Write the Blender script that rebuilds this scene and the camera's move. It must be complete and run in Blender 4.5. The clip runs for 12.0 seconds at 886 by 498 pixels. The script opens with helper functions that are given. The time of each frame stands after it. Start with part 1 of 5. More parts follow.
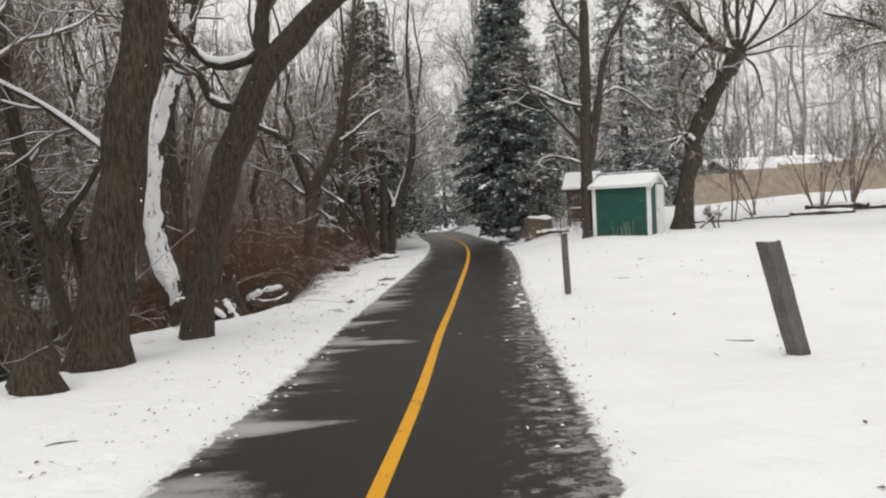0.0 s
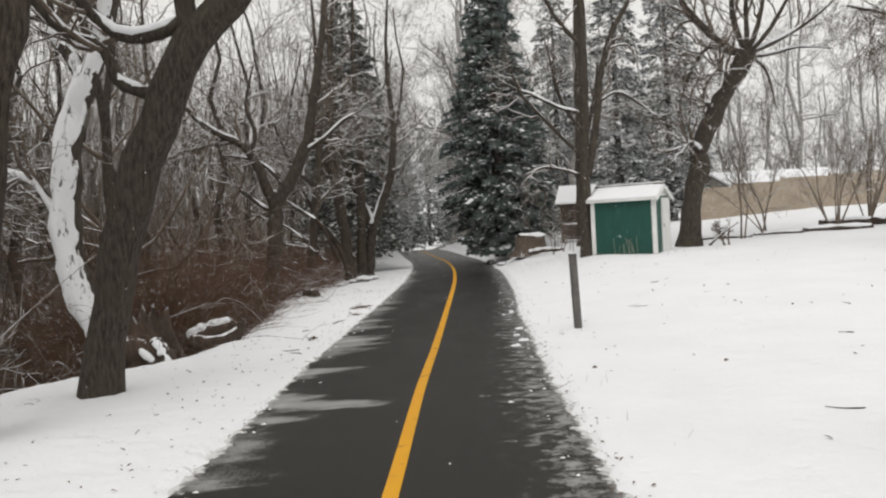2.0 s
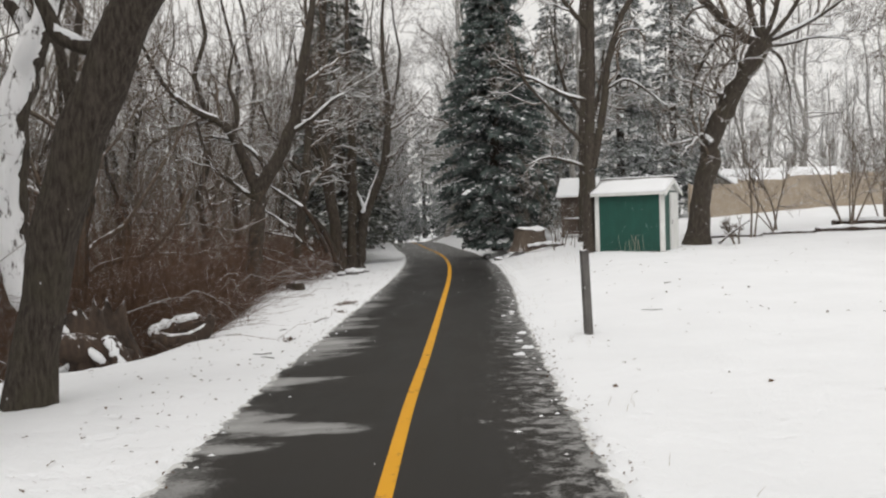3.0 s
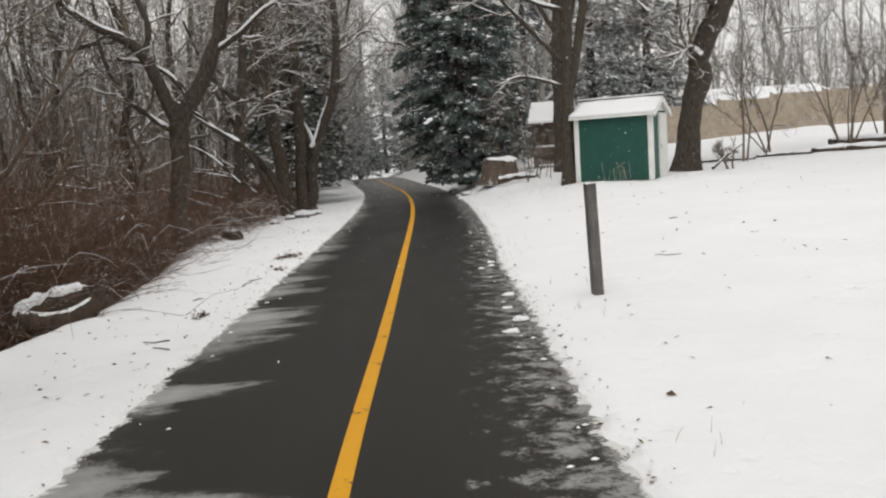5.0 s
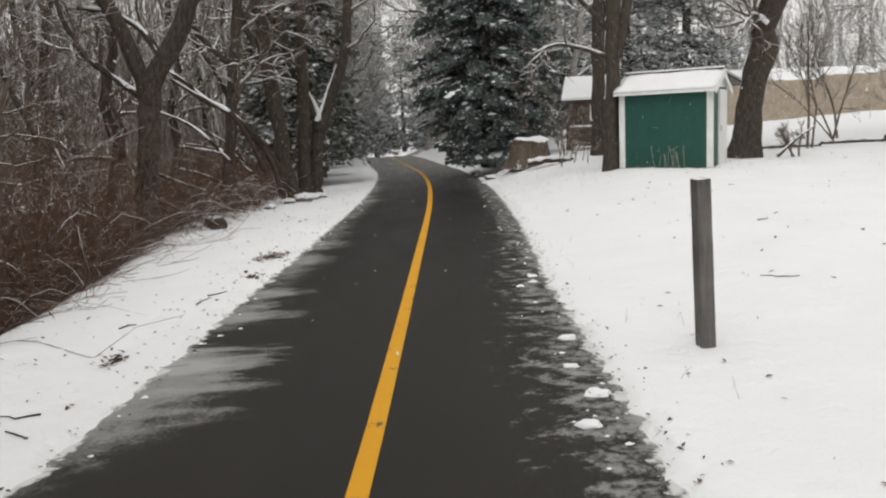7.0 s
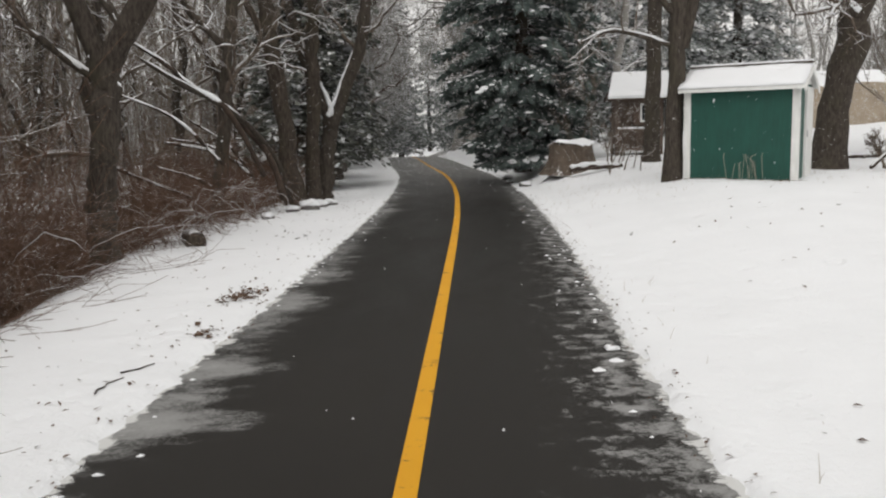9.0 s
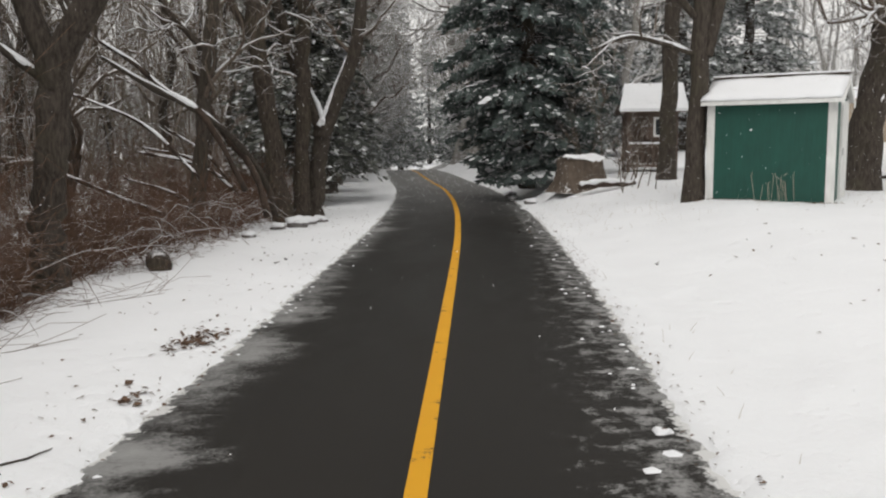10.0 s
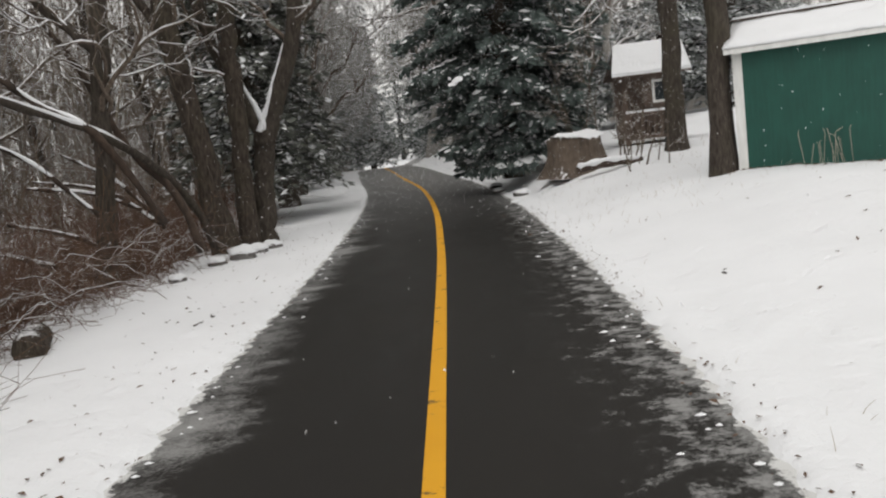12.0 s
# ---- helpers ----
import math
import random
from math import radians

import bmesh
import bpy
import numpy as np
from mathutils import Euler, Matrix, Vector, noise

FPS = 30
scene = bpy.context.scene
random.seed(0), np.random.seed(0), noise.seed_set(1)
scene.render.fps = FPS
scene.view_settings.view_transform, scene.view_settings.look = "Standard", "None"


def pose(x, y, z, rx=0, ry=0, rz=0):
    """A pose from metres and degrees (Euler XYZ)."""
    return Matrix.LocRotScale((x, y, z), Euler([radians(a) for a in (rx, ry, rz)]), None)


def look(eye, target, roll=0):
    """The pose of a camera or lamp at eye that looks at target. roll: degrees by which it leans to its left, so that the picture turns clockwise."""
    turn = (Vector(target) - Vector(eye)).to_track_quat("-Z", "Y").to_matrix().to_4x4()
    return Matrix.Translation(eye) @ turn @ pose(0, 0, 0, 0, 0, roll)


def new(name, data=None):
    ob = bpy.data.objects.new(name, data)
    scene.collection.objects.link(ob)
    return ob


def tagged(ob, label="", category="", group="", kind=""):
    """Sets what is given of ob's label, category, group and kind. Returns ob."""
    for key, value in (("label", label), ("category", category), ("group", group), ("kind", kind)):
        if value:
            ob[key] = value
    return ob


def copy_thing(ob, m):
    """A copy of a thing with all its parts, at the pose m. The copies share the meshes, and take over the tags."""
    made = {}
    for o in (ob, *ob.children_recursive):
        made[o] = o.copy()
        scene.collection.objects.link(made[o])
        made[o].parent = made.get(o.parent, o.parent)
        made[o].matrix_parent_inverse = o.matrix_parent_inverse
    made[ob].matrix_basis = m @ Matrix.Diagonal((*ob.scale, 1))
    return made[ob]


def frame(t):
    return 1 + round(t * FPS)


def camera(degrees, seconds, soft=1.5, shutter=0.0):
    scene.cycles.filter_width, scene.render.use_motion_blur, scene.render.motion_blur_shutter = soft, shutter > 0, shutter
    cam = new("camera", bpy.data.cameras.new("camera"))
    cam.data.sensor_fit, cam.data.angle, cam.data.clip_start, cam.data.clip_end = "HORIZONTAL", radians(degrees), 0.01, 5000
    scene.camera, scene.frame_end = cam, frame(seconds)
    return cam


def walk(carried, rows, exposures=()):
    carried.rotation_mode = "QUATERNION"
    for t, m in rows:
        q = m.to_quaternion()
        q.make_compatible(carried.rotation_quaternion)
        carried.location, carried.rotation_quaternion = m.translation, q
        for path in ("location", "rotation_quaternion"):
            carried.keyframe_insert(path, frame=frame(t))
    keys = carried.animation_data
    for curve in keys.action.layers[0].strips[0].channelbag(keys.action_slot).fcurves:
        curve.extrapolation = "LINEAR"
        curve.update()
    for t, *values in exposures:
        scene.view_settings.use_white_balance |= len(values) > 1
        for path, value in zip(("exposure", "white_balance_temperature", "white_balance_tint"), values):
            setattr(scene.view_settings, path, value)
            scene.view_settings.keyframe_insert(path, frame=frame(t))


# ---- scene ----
cam = camera(54.7, 12.0, soft=2.2)
METRES, EYE = 17.045, 1.5
ROWS = [
    (0.0, 0.0, 0.0, 0.0, -0.14, -2.72, 2.88),
    (0.5, 0.0017, 0.0424, -0.0, -0.83, -2.98, 1.73),
    (1.0, 0.0023, 0.0826, -0.0007, -1.92, -2.4, 1.32),
    (1.5, 0.0023, 0.1227, -0.0014, -1.64, -1.85, 1.94),
    (2.0, 0.0029, 0.1645, -0.0019, -1.16, -1.6, 3.13),
    (2.5, 0.0033, 0.2072, -0.0027, -1.51, -1.31, 2.27),
    (3.0, 0.0039, 0.2492, -0.004, -1.5, -2.11, 1.88),
    (5.0, 0.0111, 0.4152, -0.0078, -4.03, -6.64, 3.68),
    (5.5, 0.0122, 0.4567, -0.0082, -3.41, -7.1, 4.01),
    (6.0, 0.0139, 0.4985, -0.0087, -3.18, -7.08, 2.88),
    (6.5, 0.0152, 0.54, -0.0095, -3.61, -7.22, 2.58),
    (7.0, 0.0166, 0.5818, -0.0101, -2.77, -7.95, 2.42),
    (9.0, 0.0188, 0.7493, -0.0111, -1.04, -7.9, 1.32),
    (9.5, 0.0195, 0.7908, -0.0113, -1.03, -7.29, 0.46),
    (10.0, 0.0202, 0.8318, -0.0116, -1.03, -7.05, 0.55),
    (10.5, 0.0222, 0.8737, -0.0113, -1.98, -6.82, 1.42),
    (11.0, 0.0246, 0.917, -0.0116, -2.54, -6.97, 3.21),
    (11.5, 0.0252, 0.9566, -0.0118, -2.89, -6.06, 4.31),
    (12.0, 0.0278, 0.9993, -0.0126, -2.83, -7.69, 6.73),
]
walk(cam, [(t, pose(0, 0, EYE) @ pose(METRES * x, METRES * y, METRES * z, 90 + pitch, roll, yaw))
           for t, x, y, z, yaw, pitch, roll in ROWS])

# ---- overcast daylight ----
SUN_ELEV, SUN_ROT = radians(52), radians(200)
world = bpy.data.worlds.new("overcast_sky")
scene.world = world
world.use_nodes = True
wn, wl = world.node_tree.nodes, world.node_tree.links
wn.clear()
sky = wn.new("ShaderNodeTexSky")
sky.sky_type, sky.sun_disc = "NISHITA", False
sky.sun_elevation, sky.sun_rotation = SUN_ELEV, SUN_ROT
sky.air_density, sky.dust_density = 1.0, 4.0
grey = wn.new("ShaderNodeRGBToBW")
cloud = wn.new("ShaderNodeMix")
cloud.data_type = "RGBA"
cloud.inputs[0].default_value = 0.86
cloud.inputs[7].default_value = (7.66, 7.5, 7.24, 1)
bg = wn.new("ShaderNodeBackground")
bg.inputs[1].default_value = 0.123
wo = wn.new("ShaderNodeOutputWorld")
wl.new(sky.outputs[0], grey.inputs[0])
wl.new(grey.outputs[0], cloud.inputs[6])
wl.new(cloud.outputs[2], bg.inputs[0])
wl.new(bg.outputs[0], wo.inputs[0])
sun = new("sun", bpy.data.lights.new("sun", "SUN"))
sun.data.energy, sun.data.angle, sun.data.color = 1.0, radians(40), (1.0, 0.97, 0.93)
sun.matrix_world = look((-6, -14, 26), (0, 0, 0))
scene.view_settings.exposure = 0.0


# ---- materials ----
def material(name):
    m = bpy.data.materials.new(name)
    m.use_nodes = True
    n = m.node_tree.nodes
    return m, n, m.node_tree.links, n["Principled BSDF"]


def node(n, kind, **values):
    made = n.new(kind)
    for key, value in values.items():
        made.inputs[key].default_value = value
    return made


def noise_of(n, l, coords, scale, detail=4.0, rough=0.6, stretch=None):
    """A noise texture on coords, stretched by a vector of factors."""
    tex = node(n, "ShaderNodeTexNoise", Scale=scale, Detail=detail, Roughness=rough)
    if stretch:
        mp = n.new("ShaderNodeMapping")
        mp.inputs["Scale"].default_value = stretch
        l.new(coords, mp.inputs[0])
        coords = mp.outputs[0]
    l.new(coords, tex.inputs["Vector"])
    return tex.outputs["Fac"]


def ramp(n, l, fac, stops):
    r = n.new("ShaderNodeValToRGB")
    while len(r.color_ramp.elements) < len(stops):
        r.color_ramp.elements.new(0.5)
    for e, (p, c) in zip(r.color_ramp.elements, stops):
        e.position = p
        e.color = (c, c, c, 1) if isinstance(c, (int, float)) else (*c, 1)
    l.new(fac, r.inputs[0])
    return r.outputs[0]


def mix(n, l, fac, a, b):
    m = n.new("ShaderNodeMix")
    m.data_type = "RGBA"
    for s, v in ((0, fac), (6, a), (7, b)):
        if isinstance(v, bpy.types.NodeSocket):
            l.new(v, m.inputs[s])
        else:
            m.inputs[s].default_value = v if isinstance(v, float) else (*v, 1)
    return m.outputs[2]


def maths(n, l, op, a, b=0.0, clamp=False):
    m = n.new("ShaderNodeMath")
    m.operation, m.use_clamp = op, clamp
    for s, v in ((0, a), (1, b)):
        if isinstance(v, bpy.types.NodeSocket):
            l.new(v, m.inputs[s])
        else:
            m.inputs[s].default_value = v
    return m.outputs[0]


def bump(n, l, bsdf, height, strength, distance):
    b = node(n, "ShaderNodeBump", Strength=strength, Distance=distance)
    l.new(height, b.inputs["Height"])
    l.new(b.outputs[0], bsdf.inputs["Normal"])


def up_facing(n, l):
    """How far the surface faces up, -1 to 1."""
    g = n.new("ShaderNodeNewGeometry")
    s = n.new("ShaderNodeSeparateXYZ")
    l.new(g.outputs["Normal"], s.inputs[0])
    return s.outputs[2], g


def snow_material(name, tint=(0.845, 0.855, 0.875), litter=0.0):
    m, n, l, b = material(name)
    g = n.new("ShaderNodeNewGeometry").outputs["Position"]
    soft = noise_of(n, l, g, 0.7, 3)
    fine = noise_of(n, l, g, 22, 5, 0.7)
    col = mix(n, l, ramp(n, l, soft, [(0.3, 0.0), (0.7, 1.0)]), tuple(c * 0.95 for c in tint), tint)
    if litter:
        speck = noise_of(n, l, g, 9, 6, 0.75)
        wide = noise_of(n, l, g, 1.3, 3)
        both = maths(n, l, "ADD", maths(n, l, "MULTIPLY", wide, 0.6), maths(n, l, "MULTIPLY", speck, 0.8))
        xyz = n.new("ShaderNodeSeparateXYZ")
        l.new(g, xyz.inputs[0])
        wood = n.new("ShaderNodeMapRange")
        wood.inputs[1].default_value, wood.inputs[2].default_value = -3.2, -6.5
        l.new(xyz.outputs[0], wood.inputs[0])
        lean = maths(n, l, "MULTIPLY", wood.outputs[0], litter)
        mask = ramp(n, l, maths(n, l, "ADD", both, lean), [(0.90, 0.0), (0.98, 1.0)])
        earth = mix(n, l, speck, (0.035, 0.026, 0.02), (0.11, 0.08, 0.055))
        col = mix(n, l, mask, col, earth)
    l.new(col, b.inputs["Base Color"])
    b.inputs["Roughness"].default_value = 0.75
    b.inputs["Specular IOR Level"].default_value = 0.2
    dents = ramp(n, l, noise_of(n, l, g, 2.6, 3, 0.55), [(0.63, 0.0), (0.72, 1.0)])
    lumps = noise_of(n, l, g, 6.0, 3, 0.6)
    both = maths(n, l, "ADD", maths(n, l, "MULTIPLY", soft, 3.0), maths(n, l, "MULTIPLY", fine, 0.8))
    both = maths(n, l, "ADD", both, lumps)
    both = maths(n, l, "SUBTRACT", both, maths(n, l, "MULTIPLY", dents, 0.9))
    bump(n, l, b, both, 0.5, 0.045)
    return m


def bark_material(name, dark, light, snow=0.5, scale=1.0, ridged=True):
    """Furrowed bark; lodged snow where the surface faces up by more than 1 - snow."""
    m, n, l, b = material(name)
    up, g = up_facing(n, l)
    pos = g.outputs["Position"]
    long = noise_of(n, l, pos, 34 * scale, 6, 0.7, (1, 1, 0.2 if ridged else 0.6))
    patch = noise_of(n, l, pos, 2.2, 4)
    col = mix(n, l, ramp(n, l, long, [(0.36, 0.0), (0.62, 1.0)]), dark, light)
    green = tuple(c * f for c, f in zip(light, (0.8, 0.86, 0.7)))
    col = mix(n, l, ramp(n, l, patch, [(0.48, 0.0), (0.75, 0.6)]), col, green)
    if snow:
        speckle = noise_of(n, l, pos, 7, 4, 0.7)
        s = maths(n, l, "ADD", up, maths(n, l, "MULTIPLY", maths(n, l, "SUBTRACT", speckle, 0.5), 1.3))
        mask = ramp(n, l, maths(n, l, "SUBTRACT", s, 0.5 - snow), [(0.45, 0.0), (0.62, 1.0)])
        col = mix(n, l, mask, col, (0.84, 0.84, 0.86))
    l.new(col, b.inputs["Base Color"])
    b.inputs["Roughness"].default_value = 0.9
    b.inputs["Specular IOR Level"].default_value = 0.15
    bump(n, l, b, long, 0.9, 0.035 if ridged else 0.01)
    return m


def plain_material(name, a, b_, scale=8.0, rough=0.7, stretch=None, depth=0.004, snow=0.0, metal=0.0):
    m, n, l, b = material(name)
    up, g = up_facing(n, l)
    f = noise_of(n, l, g.outputs["Position"], scale, 5, 0.65, stretch)
    big = noise_of(n, l, g.outputs["Position"], scale * 0.13, 3)
    col = mix(n, l, ramp(n, l, maths(n, l, "ADD", maths(n, l, "MULTIPLY", f, 0.6), maths(n, l, "MULTIPLY", big, 0.4)),
                         [(0.35, 0.0), (0.65, 1.0)]), a, b_)
    if snow:
        s = maths(n, l, "ADD", up, maths(n, l, "MULTIPLY", maths(n, l, "SUBTRACT", f, 0.5), 1.6))
        col = mix(n, l, ramp(n, l, maths(n, l, "SUBTRACT", s, 0.5 - snow), [(0.45, 0.0), (0.6, 1.0)]), col, (0.84, 0.84, 0.86))
    l.new(col, b.inputs["Base Color"])
    b.inputs["Roughness"].default_value, b.inputs["Metallic"].default_value = rough, metal
    bump(n, l, b, f, 0.5, depth)
    return m


def asphalt_material():
    """Wet asphalt; thin snow blown in streaks across it from both edges. UV holds metres across and along."""
    m, n, l, b = material("wet_asphalt")
    uv = n.new("ShaderNodeUVMap").outputs[0]
    s = n.new("ShaderNodeSeparateXYZ")
    l.new(uv, s.inputs[0])
    across = s.outputs[0]
    grain = noise_of(n, l, uv, 160, 4, 0.7)
    worn = noise_of(n, l, uv, 1.1, 4, 0.6, (1.0, 0.35, 1))
    col = mix(n, l, grain, (0.0090, 0.0080, 0.0069), (0.026, 0.0231, 0.0198))
    col = mix(n, l, ramp(n, l, worn, [(0.4, 0.0), (0.7, 0.45)]), col, (0.034, 0.030, 0.0255))
    # Asphalt gets darker along the path from about y 16 to 24.
    darkening = n.new("ShaderNodeMapRange")
    darkening.inputs[1].default_value, darkening.inputs[2].default_value = 16.0, 24.0
    l.new(maths(n, l, "ADD", s.outputs[1], maths(n, l, "MULTIPLY", worn, 4.0)), darkening.inputs[0])
    col = mix(n, l, maths(n, l, "MULTIPLY", darkening.outputs[0], 0.55), col, (0.0085, 0.0076, 0.0066))
    mottle = noise_of(n, l, uv, 6.5, 7, 0.72, (0.8, 0.9, 1))
    tongue = noise_of(n, l, uv, 1.7, 5, 0.58, (0.30, 0.85, 1))
    where = ramp(n, l, noise_of(n, l, uv, 0.6, 2, 0.5, (0.0, 1.0, 1)), [(0.40, 0.2), (0.60, 1.0)])
    near = n.new("ShaderNodeMapRange")
    near.inputs[1].default_value, near.inputs[2].default_value = 16.5, 20.5
    near.inputs[3].default_value, near.inputs[4].default_value = 1.0, 0.35
    l.new(s.outputs[1], near.inputs[0])
    where = maths(n, l, "MULTIPLY", where, near.outputs[0])
    speck = noise_of(n, l, uv, 40, 4, 0.75)
    # metres in from either edge of the bare tarmac
    inset_l = maths(n, l, "ADD", across, 1.50)
    inset_r = maths(n, l, "SUBTRACT", 1.50, across)
    cover = None
    for inset, reach, least, fine, long, dense in ((inset_l, 0.30, -6.0, 0.9, 5.6, 0.50), (inset_r, 0.34, -2.6, 3.1, 0.9, 0.52)):
        fade = maths(n, l, "SUBTRACT", 1.0, maths(n, l, "DIVIDE", inset, reach))
        fade = maths(n, l, "MINIMUM", maths(n, l, "MAXIMUM", fade, least), 0.45)
        reachy = maths(n, l, "MULTIPLY", maths(n, l, "SUBTRACT", tongue, 0.45), where)
        v = maths(n, l, "ADD", maths(n, l, "MULTIPLY", fade, 0.30), maths(n, l, "MULTIPLY", maths(n, l, "SUBTRACT", mottle, 0.5), fine))
        v = maths(n, l, "ADD", v, maths(n, l, "MULTIPLY", reachy, long))
        v = maths(n, l, "ADD", v, maths(n, l, "MULTIPLY", maths(n, l, "SUBTRACT", speck, 0.5), 0.8))
        v = ramp(n, l, v, [(0.0, 0.0), (0.14, 0.12), (0.34, 0.32), (0.95, dense)])
        lip = ramp(n, l, maths(n, l, "ADD", inset, maths(n, l, "MULTIPLY", maths(n, l, "SUBTRACT", mottle, 0.5), 0.5)), [(-0.03, 0.9), (0.03, 0.0)])
        v = maths(n, l, "MAXIMUM", v, lip)
        cover = v if cover is None else maths(n, l, "MAXIMUM", cover, v)
    # Far path pales with distance: haze and thin snow mixed into its colour.
    haze_film = n.new("ShaderNodeMapRange")
    haze_film.inputs[1].default_value, haze_film.inputs[2].default_value = 30.0, 52.0
    haze_film.inputs[3].default_value, haze_film.inputs[4].default_value = 0.0, 0.34
    l.new(s.outputs[1], haze_film.inputs[0])
    cover = maths(n, l, "MAXIMUM", cover, maths(n, l, "MULTIPLY", haze_film.outputs[0], maths(n, l, "ADD", mottle, 0.35)))
    col = mix(n, l, cover, col, (0.68, 0.68, 0.67))
    l.new(col, b.inputs["Base Color"])
    rough = maths(n, l, "ADD", 0.42, maths(n, l, "MULTIPLY", worn, 0.25))
    l.new(maths(n, l, "ADD", rough, maths(n, l, "MULTIPLY", cover, 0.3)), b.inputs["Roughness"])
    b.inputs["Specular IOR Level"].default_value = 0.2
    bump(n, l, b, maths(n, l, "ADD", grain, maths(n, l, "MULTIPLY", cover, 1.5)), 0.5, 0.006)
    return m


def line_paint():
    m, n, l, b = material("yellow_line_paint")
    uv = n.new("ShaderNodeUVMap").outputs[0]
    wear = noise_of(n, l, uv, 14, 6, 0.72)
    spots = noise_of(n, l, uv, 3.5, 5, 0.8)
    tone = noise_of(n, l, uv, 1.2, 3)
    col = mix(n, l, tone, (0.60, 0.285, 0.012), (0.70, 0.355, 0.02))
    col = mix(n, l, ramp(n, l, wear, [(0.62, 0.0), (0.72, 0.5)]), col, (0.22, 0.14, 0.05))
    col = mix(n, l, ramp(n, l, spots, [(0.585, 0.0), (0.63, 0.85)]), col, (0.05, 0.045, 0.04))
    l.new(col, b.inputs["Base Color"])
    b.inputs["Roughness"].default_value = 0.65
    b.inputs["Specular IOR Level"].default_value = 0.2
    bump(n, l, b, wear, 0.4, 0.003)
    return m


def needle_material(name, snow, dark, light):
    m, n, l, b = material(name)
    g = n.new("ShaderNodeNewGeometry")
    island = g.outputs["Random Per Island"]
    clump = noise_of(n, l, g.outputs["Position"], 2.2, 4, 0.6, (1, 1, 2.6))
    col = mix(n, l, island, dark, light)
    mask = ramp(n, l, maths(n, l, "ADD", maths(n, l, "MULTIPLY", island, 0.3), clump), [(1.0 - snow, 0.0), (1.05 - snow, 1.0)])
    col = mix(n, l, mask, col, (0.80, 0.81, 0.83))
    l.new(col, b.inputs["Base Color"])
    b.inputs["Roughness"].default_value = 0.8
    b.inputs["Specular IOR Level"].default_value = 0.2
    return m


def water_material():
    m, n, l, b = material("dark_creek_water")
    g = n.new("ShaderNodeNewGeometry").outputs["Position"]
    f = noise_of(n, l, g, 3.0, 4, 0.6, (1, 0.5, 1))
    slush = ramp(n, l, noise_of(n, l, g, 0.9, 5, 0.7), [(0.58, 0.0), (0.66, 0.75)])
    col = mix(n, l, slush, (0.012, 0.014, 0.014), (0.5, 0.52, 0.54))
    l.new(col, b.inputs["Base Color"])
    l.new(maths(n, l, "ADD", 0.12, maths(n, l, "MULTIPLY", slush, 0.6)), b.inputs["Roughness"])
    bump(n, l, b, f, 0.25, 0.02)
    return m


def crust_material():
    """Wind-packed snow with flecks of dark bark left bare."""
    m, n, l, b = material("wind_packed_snow_crust")
    g = n.new("ShaderNodeNewGeometry").outputs["Position"]
    f = noise_of(n, l, g, 15, 6, 0.74, (1, 1, 0.3))
    w = noise_of(n, l, g, 2.5, 3)
    t = maths(n, l, "ADD", maths(n, l, "MULTIPLY", f, 0.75), maths(n, l, "MULTIPLY", w, 0.25))
    col = mix(n, l, ramp(n, l, t, [(0.395, 0.0), (0.445, 1.0)]), (0.07, 0.055, 0.045), (0.82, 0.82, 0.83))
    l.new(col, b.inputs["Base Color"])
    b.inputs["Roughness"].default_value = 0.8
    bump(n, l, b, t, 0.8, 0.05)
    return m


CRUST = crust_material()
SNOW = snow_material("fresh_snow")
GROUND = snow_material("snow_over_leaf_litter", litter=0.23)
CAP = snow_material("lodged_snow")
OAK_BARK = bark_material("furrowed_brown_bark", (0.024, 0.0185, 0.0148), (0.098, 0.080, 0.065), 0.14)
GREY_BARK = bark_material("smooth_grey_bark", (0.034, 0.0275, 0.0225), (0.094, 0.079, 0.066), 0.22, 0.9)
TWIG = bark_material("twig_bark", (0.080, 0.062, 0.050), (0.195, 0.157, 0.128), 0.37, 1.0, False)
# Paler than twig_bark: distance haze is put into this bark colour.
HAZE_TWIG = bark_material("haze_paled_twig_bark", (0.17, 0.158, 0.148), (0.31, 0.295, 0.28), 0.46, 1.0, False)
# Haze over the deeper woods is painted into this lighter bark.
MID_HAZE_TWIG = bark_material("haze_lightened_thicket_bark", (0.145, 0.122, 0.104), (0.27, 0.232, 0.20), 0.38, 1.0, False)
CANE = bark_material("red_brown_cane", (0.078, 0.046, 0.032), (0.180, 0.110, 0.077), 0.05, 1.0, False)
ASPHALT, PAINT, WATER = asphalt_material(), line_paint(), water_material()
SPRUCE = needle_material("spruce_needles", 0.17, (0.072, 0.094, 0.088), (0.165, 0.200, 0.187))
# Needles for far spruces; haze is mixed into their base colours.
HAZE_NEEDLE = needle_material("haze_paled_needles", 0.28, (0.15, 0.165, 0.155), (0.25, 0.27, 0.258))
CEDAR = needle_material("cedar_sprays", 0.25, (0.088, 0.094, 0.082), (0.165, 0.172, 0.150))
POST_WOOD = plain_material("weathered_post_wood", (0.060, 0.056, 0.053), (0.150, 0.140, 0.132), 40, 0.85, (1, 1, 0.07), 0.004, 0.05)
GREEN = plain_material("green_painted_boards", (0.004, 0.052, 0.038), (0.007, 0.074, 0.053), 30, 0.55, (1, 1, 0.08), 0.002)
WHITE = plain_material("white_painted_wood", (0.62, 0.62, 0.60), (0.80, 0.80, 0.78), 18, 0.6, (1, 1, 0.15), 0.002)
TAN = plain_material("tan_fence_boards", (0.29, 0.235, 0.175), (0.40, 0.335, 0.26), 22, 0.85, (1, 1, 0.08), 0.004)
